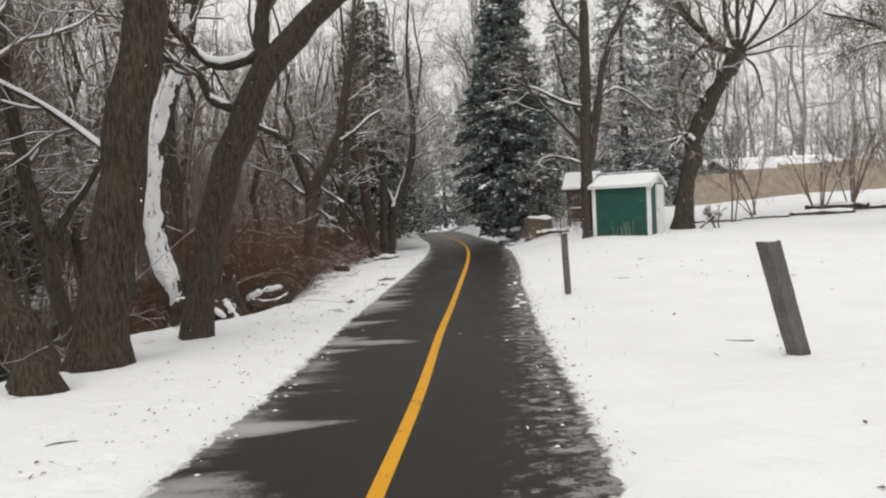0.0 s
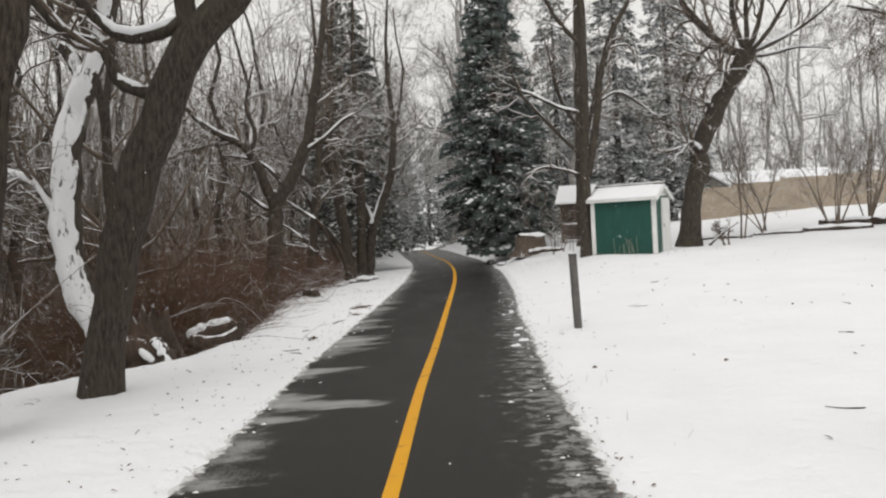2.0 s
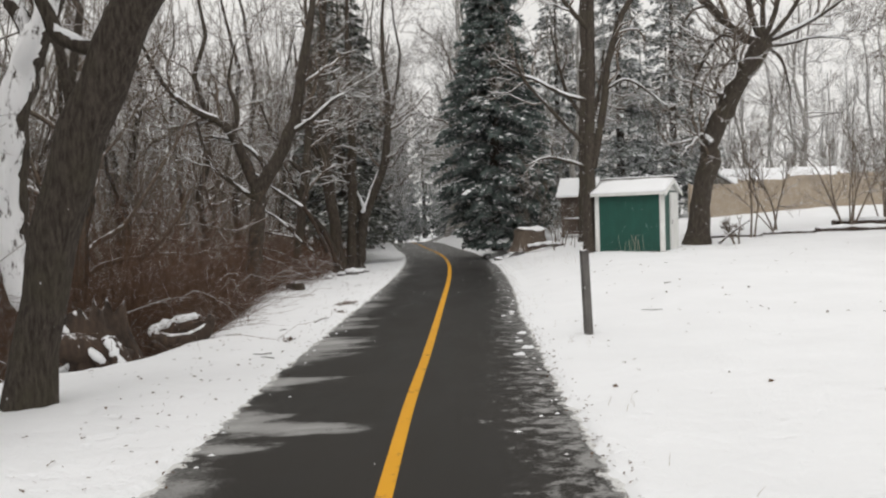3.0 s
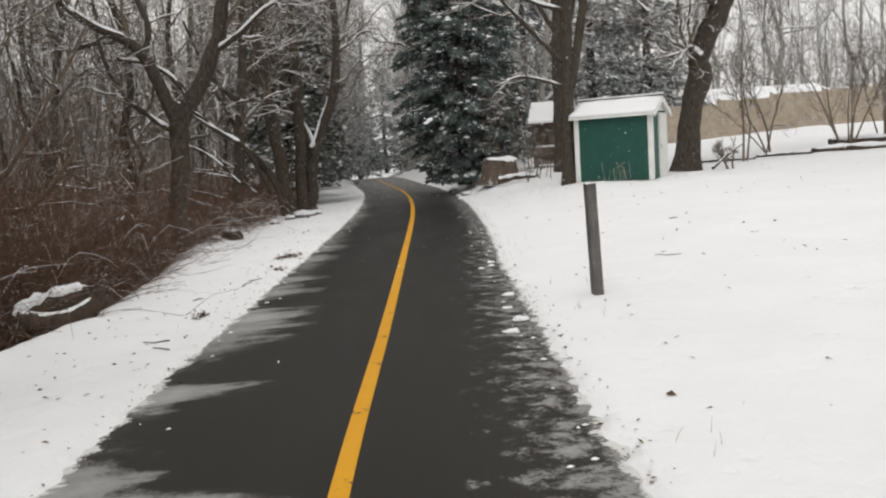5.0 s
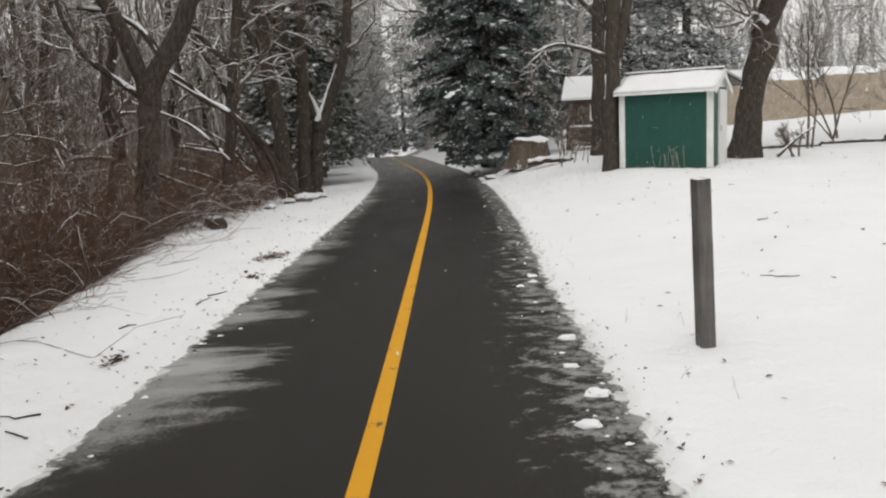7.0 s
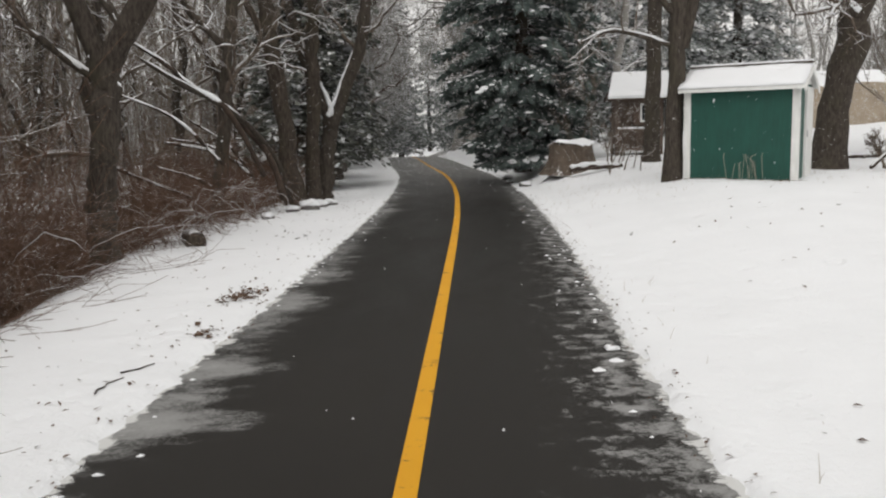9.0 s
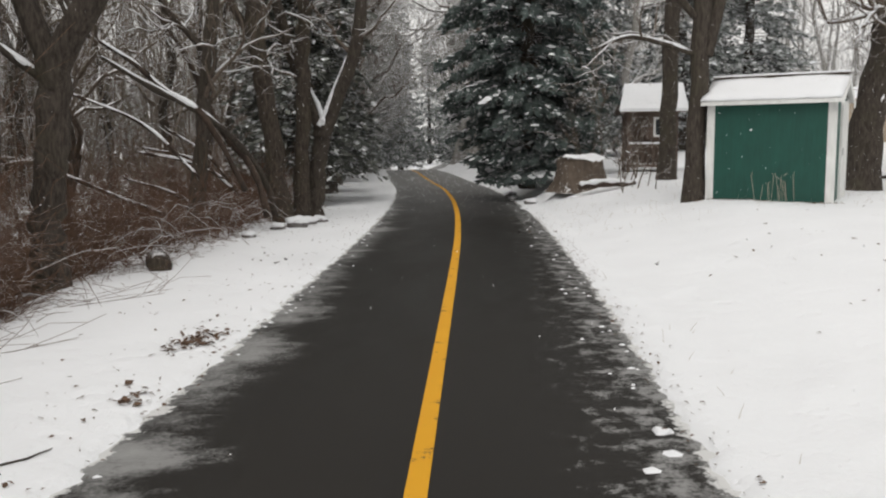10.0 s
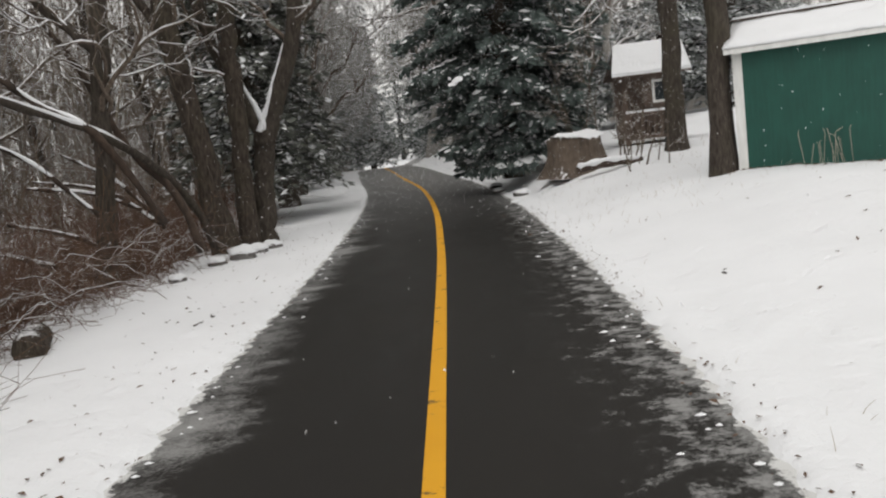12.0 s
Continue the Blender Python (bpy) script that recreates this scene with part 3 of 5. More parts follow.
YS = steps((-600, -60, 60), (-60, 1, 3), (1, 26, 0.07), (26, 45, 0.16), (45, 100, 1.5), (100, 200, 10), (200, 900, 70))
ground = tagged(new("ground", grid_mesh("ground", XS, YS, ground_z, GROUND)), "fresh thin snow over lawn, verge and leaf litter", "ground", "", "structure")


def ribbon(name, half_l, half_r, lift, mat, y0, y1, cols):
    ys = steps((y0, -10, 2), (-10, 45, 0.25), (45, y1, 2.0))
    xs = np.linspace(-half_l, half_r, cols)
    sx, yy = np.meshgrid(xs, ys)
    crown = 0.012 * (1 - (sx / 1.6) ** 2)
    v = np.stack([sx + centre(yy), yy, path_z(yy) + lift + crown], axis=-1).reshape(-1, 3)
    ids = np.arange(len(v)).reshape(sx.shape)
    f = np.stack([ids[:-1, :-1], ids[:-1, 1:], ids[1:, 1:], ids[1:, :-1]], axis=-1).reshape(-1, 4)
    me = mesh_of(name, v, f, mat)
    uv = me.uv_layers.new(name="UVMap")
    loop = np.zeros(len(me.loops), np.int32)
    me.loops.foreach_get("vertex_index", loop)
    left, right = half_widths(yy)
    flat = np.stack([sx + np.where(sx < 0, left - 1.5, 1.5 - right) * np.clip(np.abs(sx), 0, 1), yy], axis=-1).reshape(-1, 2)[loop]
    uv.data.foreach_set("uv", flat.ravel().astype(np.float32))
    return new(name, me)


road = tagged(ribbon("road", 1.75, 1.75, -0.012, ASPHALT, -40, 160, 9), "dark wet asphalt path with snow blown in from its edges", "path", "", "structure")
line = ribbon("line_marking", 0.05, 0.05, -0.007, PAINT, -40, 160, 3)
tagged(line, "worn yellow painted centre line on the asphalt", "line marking", "", "structure")

wx, wy = np.meshgrid(np.linspace(-15, -3, 13), np.linspace(-40, 37, 40))
wv = np.stack([wx, wy, np.full(wx.shape, -1.12)], axis=-1).reshape(-1, 3)
wi = np.arange(len(wv)).reshape(wx.shape)
water = tagged(new("water", mesh_of("water", wv, np.stack([wi[:-1, :-1], wi[:-1, 1:], wi[1:, 1:], wi[1:, :-1]], -1).reshape(-1, 4), WATER)),
               "dark still creek with patches of slush", "creek", "", "structure")


def gz(x, y):
    return float(ground_z(np.array(x), np.array(y)))


# ---- garden shed ----
def garden_shed():
    top = thing("shed", 5.08, 28.69, 0.26, "small green garden shed with white trim and a snowy roof", "shed", turn=-32.5)
    W, D, H, RISE = 1.98, 1.36, 1.72, 0.31
    body = part("body", boxes((0.01, W - 0.01, 0.012, D - 0.012, -0.15, H)), GREEN, top)
    n = 1
    for i in range(n):
        a = 0.06 + (W - 0.12) * i / n
        part("board", boxes((a + 0.003, a + (W - 0.12) / n - 0.003, -0.006, 0.012, -0.12, H - 0.01)), GREEN, body)
    for x in (-0.012, W - 0.115):
        part("corner_board", boxes((x, x + 0.125, -0.018, 0.004, -0.15, H)), WHITE, top, "white corner board")
    for y0, y1 in ((-0.016, 0.05), (D - 0.10, D + 0.01)):
        part("corner_board", boxes((W - 0.012, W + 0.014, y0 + 0.003, y1, -0.15, H)), WHITE, top, "white corner board")
    door = part("door", boxes((W - 0.01, W + 0.026, 0.56, D - 0.14, 0.05, H - 0.05)), WHITE, top, "white plank door")
    part("latch", boxes((W + 0.026, W + 0.045, 0.63, 0.69, 0.78, 0.90)), METAL, door, "dull steel latch")
    for y in (0.57, D - 0.17):
        part("door_trim", boxes((W + 0.024, W + 0.036, y, y + 0.06, 0.05, H - 0.05)), WHITE, door)
    for x in (0.02, W - 0.02):
        bm = bmesh.new()
        a = [bm.verts.new((x + e, y, z)) for e in (-0.015, 0.015) for y, z in ((0.0, H), (D, H), (D / 2, H + RISE))]
        bm.faces.new(a[:3]), bm.faces.new(a[3:][::-1])
        for i in range(3):
            bm.faces.new((a[i], a[(i + 1) % 3], a[3 + (i + 1) % 3], a[3 + i]))
        part("gable", bm, WHITE, top)
    over, side = 0.14, 0.09
    for sign, name in ((1, "roof_slope"), (-1, "roof_slope")):
        def slope(x0, x1, lift, thick, pull=0.0):
            bm = bmesh.new()
            y_e = -over + pull if sign > 0 else D + over - pull
            z_e = H - over * RISE / (D / 2) + lift
            z_r = H + RISE + lift
            cols = 14
            rows = 6
            rs = random.Random(4)
            grid = []
            for up_ in (0, 1):
                for i in range(cols + 1):
                    for j in range(rows + 1):
                        f = j / rows
                        wob = (rs.uniform(-0.012, 0.012) if up_ and thick > 0.03 else 0)
                        edge = 0.55 if (thick > 0.03 and up_ and (i in (0, cols) or j in (0,))) else 1
                        grid.append(bm.verts.new((x0 + (x1 - x0) * i / cols, y_e + (D / 2 - y_e) * f, z_e + (z_r - z_e) * f + up_ * thick * edge + wob)))
            def at(u, i, j):
                return grid[u * (cols + 1) * (rows + 1) + i * (rows + 1) + j]
            for u in (0, 1):
                for i in range(cols):
                    for j in range(rows):
                        bm.faces.new((at(u, i, j), at(u, i + 1, j), at(u, i + 1, j + 1), at(u, i, j + 1)))
            for i in range(cols):
                for j in (0, rows):
                    bm.faces.new((at(0, i, j), at(0, i + 1, j), at(1, i + 1, j), at(1, i, j)))
            for j in range(rows):
                for i in (0, cols):
                    bm.faces.new((at(0, i, j), at(0, i, j + 1), at(1, i, j + 1), at(1, i, j)))
            bmesh.ops.recalc_face_normals(bm, faces=bm.faces)
            return bm
        roof = part(name, slope(-side, W + side, 0.0, 0.028), WHITE, top, "white roof board")
        part("snow", slope(-side - 0.008, W + side + 0.008, 0.030, 0.055, -0.012), CAP, roof, "blanket of snow", True)
    part("fascia", boxes((-side, W + side, -over - 0.016, -over, H - 0.105, H - 0.05)), WHITE, top, "white fascia board")
    for y0, y1 in ((-over, D / 2), (D + over, D / 2)):
        bm = bmesh.new()
        z0 = H - over * RISE / (D / 2)
        a = [bm.verts.new((W + side + e, y, z)) for e in (0.0, 0.02) for y, z in ((y0, z0 - 0.09), (y1, H + RISE - 0.09), (y1, H + RISE), (y0, z0))]
        bm.faces.new(a[:4]), bm.faces.new(a[4:][::-1])
        for i in range(4):
            bm.faces.new((a[i], a[(i + 1) % 4], a[4 + (i + 1) % 4], a[4 + i]))
        bmesh.ops.recalc_face_normals(bm, faces=bm.faces)
        part("barge_board", bm, WHITE, top)
    part("ridge_cap", boxes((-side, W + side, D / 2 - 0.05, D / 2 + 0.05, H + RISE + 0.065, H + RISE + 0.092)), BROWN, top, "dark ridge strip")
    part("ridge_snow", boxes((-side, W + side, D / 2 - 0.07, D / 2 + 0.07, H + RISE + 0.092, H + RISE + 0.125)), CAP, top, "strip of snow along the ridge")
    return top


garden_shed()


# ---- posts beside the path ----
def post(x, y, z, dx, dy, height, wide, mat, label, turn):
    top = thing("post", x, y, z, label, "post", "wooden posts beside the path", turn)
    bm = bmesh.new()
    box(bm, -wide / 2, wide / 2, -wide / 2, wide / 2, -0.15, height, wide * 0.07)
    bmesh.ops.subdivide_edges(bm, edges=[e for e in bm.edges if abs(e.verts[0].co.z - e.verts[1].co.z) > 0.4], cuts=7)
    back = Matrix.Rotation(-radians(turn), 3, "Z")
    lean = back @ Vector((dx, dy, 0))
    for v in bm.verts:
        v.co += lean * (v.co.z / height) + Vector((noise.noise(v.co * 9), noise.noise(v.co * 9 + Vector((5, 0, 0))), 0)) * wide * 0.03
        if v.co.z > height - 0.02:
            v.co.z += 0.1 * wide * noise.noise(v.co * 20)
    shaft = part("shaft", bm, mat, top)
    bm = bmesh.new()
    bmesh.ops.create_uvsphere(bm, u_segments=10, v_segments=6, radius=0.5)
    for v in bm.verts:
        v.co = Vector((v.co.x * wide * 0.96 + lean.x, v.co.y * wide * 0.96 + lean.y, height - 0.004 + max(v.co.z, -0.1) * wide * 0.16))
    part("snow", bm, CAP, top, "dusting of snow on top", True)
    return top


post(3.43, 8.35, -0.06, -0.36, -0.26, 1.10, 0.165, POST_WOOD, "leaning dark weathered square post in the snowy lawn", 24)
post(2.20, 15.28, -0.15, -0.03, 0.02, 1.10, 0.098, POST_WOOD, "slim grey square post standing in the snow", 8)


# ---- bare trees beside the path ----
tree("tree", -4.05, 9.8, -0.18,
     [([(0, 0, 0), (0.19, 0, 1.0), (0.38, 0.02, 1.97), (0.58, 0.05, 2.92), (0.73, 0.1, 3.8), (0.9, 0.1, 5.2), (1.1, 0.2, 8.0), (1.1, 0.3, 11)],
       [0.31, 0.28, 0.265, 0.25, 0.24, 0.22, 0.16, 0.08]),
      ([(0.75, 0.1, 4.4), (0.2, 0.3, 5.4), (-0.5, 0.8, 6.6), (-1.0, 1.2, 8.4)], [0.14, 0.11, 0.08, 0.04]),
      ([(0.9, 0.1, 5.6), (1.7, -0.3, 6.6), (2.4, -0.6, 8.2), (2.8, -0.8, 10)], [0.13, 0.1, 0.07, 0.03]),
      ([(0.45, 0.0, 2.35), (0.0, 0.1, 2.75), (-0.6, 0.3, 3.15), (-1.2, 0.4, 3.5)], [0.05, 0.045, 0.04, 0.03])],
     "stout furrowed brown tree at the path's snowy verge", 11, OAK_BARK, first=1, flare=1.55)
tree("tree", -3.57, 12.06, -0.16,
     [([(0, 0, 0), (0.24, 0, 1.17), (0.59, 0, 2.35), (0.95, 0, 3.16), (1.31, 0, 3.81), (1.81, 0, 4.30), (2.31, 0, 4.77), (3.0, 0, 5.5), (4.0, 0.3, 6.9), (4.7, 0.5, 8.6)],
       [0.205, 0.20, 0.21, 0.205, 0.20, 0.17, 0.15, 0.12, 0.08, 0.04]),
      ([(1.20, 0, 3.80), (1.20, 0, 4.28), (1.27, 0, 4.66), (1.37, 0, 5.43), (1.3, 0.2, 7.0), (1.5, 0.4, 9.0)], [0.12, 0.11, 0.10, 0.09, 0.06, 0.03]),
      ([(0.75, 0, 3.20), (0.45, 0, 3.34), (0.28, 0, 3.70), (-0.03, 0, 3.87), (-0.25, 0, 4.04), (-0.7, -0.1, 4.6)], [0.075, 0.07, 0.06, 0.05, 0.045, 0.03]),
      ([(1.15, 0, 3.95), (0.84, 0, 3.82), (0.52, 0, 3.82), (0.22, 0, 4.06), (-0.07, 0, 4.42), (-0.35, 0.1, 4.9), (-0.7, 0.2, 5.8)], [0.085, 0.08, 0.07, 0.065, 0.055, 0.045, 0.03])],
     "leaning dark grey tree with snow-lined crooked branches", 12, GREY_BARK, first=1, flare=1.3)
WHITE_TRUNK = [(0.12, 0, 0), (0.14, 0, 0.55), (-0.08, 0, 1.2), (-0.21, 0, 1.65), (-0.25, 0, 2.2), (-0.21, 0, 2.74), (-0.12, 0, 3.45), (0.0, 0, 3.86), (0.19, 0, 4.27), (0.39, 0, 4.74), (0.62, 0, 5.7)]
WHITE_FORK = [(0.12, 0, 4.25), (0.0, 0, 4.57), (-0.16, 0, 4.84), (-0.28, 0, 5.1), (-0.45, 0.1, 6.1)]
WHITE_LIMB = [(-0.2, 0, 2.1), (-0.36, -0.05, 2.42), (-0.58, -0.08, 2.78), (-0.75, -0.1, 2.92), (-1.3, -0.15, 3.1)]
snowy = tree("tree", -4.8, 15.1, -0.46,
     [(WHITE_TRUNK + [(0.8, 0.1, 7.2), (0.9, 0.2, 9)], [0.22, 0.2, 0.19, 0.185, 0.18, 0.175, 0.165, 0.16, 0.155, 0.145, 0.13, 0.09, 0.05]),
      (WHITE_FORK + [(-0.6, 0.2, 7.4)], [0.11, 0.11, 0.105, 0.10, 0.08, 0.04]),
      (WHITE_LIMB, [0.07, 0.06, 0.05, 0.045, 0.025])],
     "curved forked trunk plastered white with wind-blown snow", 13, GREY_BARK, first=1)
for pts, rad, k in ((WHITE_FORK, [0.09, 0.10, 0.095, 0.085, 0.05], 24), (WHITE_LIMB, [0.05, 0.06, 0.055, 0.045, 0.025], 20)):
    pl, rl = smooth_line(pts, rad, k)
    crust = flat_tubes("snow_crust", [((pl + np.array((-0.01, -0.035, 0.012)))[None], rl[None], 12)], CRUST)
    knobbly(crust, 0.03, 6.0, 33)
    tagged(adopt(new("snow_crust", crust), snowy), "crust of wind-blown snow on the limb")
pl, rl = smooth_line(WHITE_TRUNK[1:], [0.15, 0.175, 0.175, 0.17, 0.165, 0.16, 0.15, 0.145, 0.125, 0.07], 46)
pl = pl + np.array((-0.01, -0.075, 0.0))
crust = flat_tubes("snow_crust", [(pl[None], rl[None], 18)], CRUST)
knobbly(crust, 0.075, 5.0, 31)
tagged(adopt(new("snow_crust", crust), snowy), "crust of wind-blown snow on the trunk")
tree("tree", -4.5, 8.3, -0.25,
     [([(0.55, 0.0, 0.0), (0.45, 0, 0.45), (0.2, 0, 0.95), (-0.2, 0, 1.7), (-0.8, 0, 3.2), (-1.3, 0.2, 5.5), (-1.6, 0.3, 8)], [0.25, 0.22, 0.21, 0.19, 0.16, 0.12, 0.06]),
      ([(-0.6, 0, 2.8), (-0.3, 0.3, 3.8), (-0.1, 0.5, 5.4)], [0.1, 0.07, 0.03])],
     "leaning dark tree at the creek bank", 14, OAK_BARK, first=1, flare=1.2)
tree("tree", -4.75, 10.6, -0.45,
     [([(0.25, 0, 0), (-0.1, 0, 1.35), (-0.25, 0, 2.1), (-0.35, 0, 2.7), (-0.5, 0, 3.7), (-0.6, 0.1, 5.5), (-0.5, 0.2, 7.5)], [0.11, 0.1, 0.09, 0.085, 0.075, 0.055, 0.03]),
      ([(-0.15, 0, 1.6), (0.1, 0.1, 2.1), (0.5, 0.15, 2.7), (0.75, 0.3, 3.6)], [0.06, 0.05, 0.04, 0.02])],
     "thin leaning tree on the creek bank", 15, GREY_BARK, shoots=((6, 1.0, 0.5), (6, 0.6, 0.5), (5, 0.3, 0.55)))
# the forked trees farther along
tree("tree", -3.66, 23.15, -0.30,
     [([(0, 0, 0), (0.06, 0, 1.06), (0.15, 0, 1.82), (0.2, 0, 2.5)], [0.18, 0.168, 0.168, 0.165]),
      ([(0.2, 0, 2.4), (-0.08, 0, 3.13), (-0.31, 0, 3.69), (-0.57, 0, 3.95), (-0.99, 0, 4.17), (-1.44, 0, 4.48), (-1.8, 0, 4.9), (-2.2, -0.2, 5.8)], [0.13, 0.12, 0.105, 0.095, 0.08, 0.065, 0.05, 0.03]),
      ([(0.2, 0, 2.4), (0.61, 0, 3.08), (0.98, 0, 3.75), (1.15, 0, 4.42), (1.28, 0, 5.19), (1.5, 0, 6.32), (1.7, 0.2, 8.2)], [0.155, 0.145, 0.135, 0.12, 0.1, 0.075, 0.04]),
      ([(0.1, 0, 2.3), (-0.37, 0, 2.65), (-0.73, 0, 2.98), (-0.97, 0, 3.48), (-1.1, 0, 4.1)], [0.055, 0.05, 0.045, 0.035, 0.02]),
      ([(-0.3, 0, 3.65), (-0.2, 0.1, 4.2), (-0.4, 0.2, 4.9), (-0.2, 0.3, 5.8)], [0.06, 0.05, 0.04, 0.02]),
      ([(0.95, 0, 3.7), (1.4, -0.2, 3.9), (1.9, -0.3, 4.3), (2.3, -0.4, 4.5)], [0.06, 0.05, 0.04, 0.02]),
      ([(0.45, 0.05, 2.8), (0.1, 0.3, 3.3), (-0.4, 0.5, 3.6), (-1.0, 0.8, 3.75)], [0.06, 0.05, 0.04, 0.03])],
     "crooked forked tree with snow-lined limbs among brush", 21, GREY_BARK, first=1,
     shoots=((7, 1.7, 0.45), (5, 0.9, 0.6), (4, 0.45, 0.6)))
tree("tree", -3.45, 28.0, -0.25,
     [([(0, 0, 0), (0.12, 0, 1.0), (0.24, 0, 1.94), (0.34, 0, 2.62), (0.39, 0, 3.24), (0.49, 0, 3.9), (0.6, 0.1, 6), (0.5, 0.2, 9)], [0.13, 0.125, 0.12, 0.12, 0.11, 0.10, 0.07, 0.03]),
      ([(0.37, 0, 3.0), (0.10, 0, 3.27), (-0.19, 0, 3.57), (-0.4, 0, 3.93), (-0.8, 0, 5)], [0.07, 0.06, 0.05, 0.045, 0.025]),
      ([(0.45, 0, 3.7), (0.8, 0.1, 4.3), (1.0, 0.2, 5.3)], [0.06, 0.05, 0.02])],
     "slim dark tree leaning over the brush", 22, GREY_BARK, first=0, shoots=((10, 1.7, 0.33), (5, 1.0, 0.6), (4, 0.5, 0.65)))
tree("tree", -2.40, 30.3, -0.12,
     [([(0, 0, 0), (-0.12, 0, 1.29), (-0.23, 0, 2.24), (-0.32, 0, 3.01), (-0.43, 0, 3.93), (-0.45, 0, 4.83), (-0.3, 0, 7), (0, 0, 10)], [0.185, 0.175, 0.17, 0.16, 0.15, 0.13, 0.09, 0.04]),
      ([(-0.35, 0, 3.2), (-0.8, 0.1, 4.0), (-1.0, 0.2, 5.2), (-1.2, 0.3, 7)], [0.08, 0.07, 0.05, 0.02])],
     "straight dark tree in a clump at the verge", 23, OAK_BARK, first=0, shoots=((12, 1.9, 0.27), (5, 1.0, 0.6), (4, 0.5, 0.65)))
tree("tree", -2.12, 30.75, -0.12,
     [([(0, 0, 0), (0.05, 0, 1.22), (0.12, 0, 2.27), (0.12, 0, 3.13), (0.16, 0, 3.97), (0.1, 0, 6), (0.2, 0, 9)], [0.15, 0.145, 0.14, 0.13, 0.12, 0.08, 0.03])],
     "straight dark tree in a clump at the verge", 24, OAK_BARK, first=0, shoots=((14, 1.7, 0.25), (5, 1.0, 0.6), (4, 0.5, 0.65)))
forked = tree("tree", -1.94, 31.1, -0.10,
     [([(0, 0, 0), (0.13, 0, 0.93), (0.25, 0, 1.75)], [0.18, 0.165, 0.17]),
      ([(0.24, 0, 1.6), (-0.02, 0, 2.36), (-0.29, 0, 3.03), (-0.49, 0, 3.64), (-0.64, 0, 4.3), (-0.78, 0, 5.17), (-0.9, 0.1, 7.5), (-0.8, 0.1, 10)], [0.12, 0.12, 0.115, 0.11, 0.10, 0.085, 0.05, 0.015]),
      ([(0.26, 0, 1.6), (0.63, 0, 2.52), (0.91, 0, 3.19), (1.04, 0, 3.97), (1.11, 0, 4.95), (1.0, 0.1, 7.5), (1.3, 0.2, 10.5)], [0.15, 0.145, 0.13, 0.12, 0.1, 0.06, 0.015])],
     "forked tree with snow caught in its crotch", 25, GREY_BARK, first=1, shoots=((13, 1.9, 0.33), (5, 1.0, 0.6), (4, 0.5, 0.65)))
for pts, shift in (([(0.22, 0, 1.72), (0.10, 0, 2.1), (-0.02, 0, 2.36), (-0.29, 0, 3.03), (-0.4, 0, 3.35)], 0.085),
                   ([(0.28, 0, 1.72), (0.46, 0, 2.1), (0.63, 0, 2.52), (0.85, 0, 3.05)], -0.10)):
    pl, rl = smooth_line(pts, [0.07, 0.042, 0.032, 0.026, 0.01][:len(pts) - 1] + [0.01], 18)
    lodged = flat_tubes("snow", [((pl + np.array((shift, -0.07, 0.04)))[None], rl[None], 8)], CAP)
    knobbly(lodged, 0.016, 9, 5)
    tagged(adopt(new("snow", lodged), forked), "snow lodged in the fork")
# beside the shed
tree("tree", 4.93, 28.9, 0.22,
     [([(0, 0, 0), (0.05, 0, 2.3), (0.12, 0, 4.2), (0.17, 0, 6.1), (0.2, 0, 8.0), (0.35, 0, 9.8), (0.4, 0.2, 12.5)], [0.165, 0.15, 0.145, 0.13, 0.11, 0.08, 0.03]),
      ([(0.16, 0, 2.5), (0.5, 0, 4.2), (0.66, 0, 5.5), (1.09, 0, 6.8), (1.7, 0, 7.9), (2.2, 0.2, 9.5)], [0.11, 0.11, 0.10, 0.085, 0.065, 0.03]),
      ([(0.0, 0, 3.1), (-0.92, 0, 4.1), (-1.46, 0, 4.7), (-1.82, 0, 5.18), (-2.1, 0, 6.0)], [0.065, 0.055, 0.05, 0.045, 0.02]),
      ([(0.1, 0, 4.4), (-0.7, 0, 4.66), (-1.44, 0, 5.07), (-2.0, 0, 5.28), (-2.6, 0, 5.7)], [0.06, 0.055, 0.045, 0.04, 0.02]),
      ([(-0.1, 0, 2.55), (-0.65, 0, 2.74), (-1.2, 0, 2.83), (-1.8, 0, 2.6)], [0.05, 0.045, 0.035, 0.02]),
      ([(0.55, 0, 4.7), (1.2, 0, 5.0), (1.9, 0.1, 4.6), (2.4, 0.1, 4.2)], [0.045, 0.04, 0.03, 0.015]),
      ([(0.18, 0, 6.4), (-0.6, 0.1, 7.4), (-1.2, 0.2, 8.8)], [0.08, 0.06, 0.03])],
     "tall dark tree standing against the green shed", 31, GREY_BARK, first=1, flare=1.35, shoots=((6, 1.7, 0.5), (4, 0.9, 0.55), (4, 0.45, 0.6)))
tree("tree", 5.5, 32.7, 0.35,
     [([(0, 0, 0), (0.03, 0, 2), (0.1, 0.1, 4.5), (0.2, 0.2, 7.5), (0.2, 0.2, 11)], [0.19, 0.165, 0.15, 0.11, 0.04]),
      ([(0.1, 0.1, 3.5), (0.6, 0.2, 4.8), (0.9, 0.3, 6.5)], [0.09, 0.07, 0.03]),
      ([(0.1, 0.1, 4.2), (-0.5, 0.1, 5.3), (-0.9, 0.2, 7.2)], [0.08, 0.06, 0.03])],
     "dark tree behind the shed", 32, GREY_BARK, first=1)
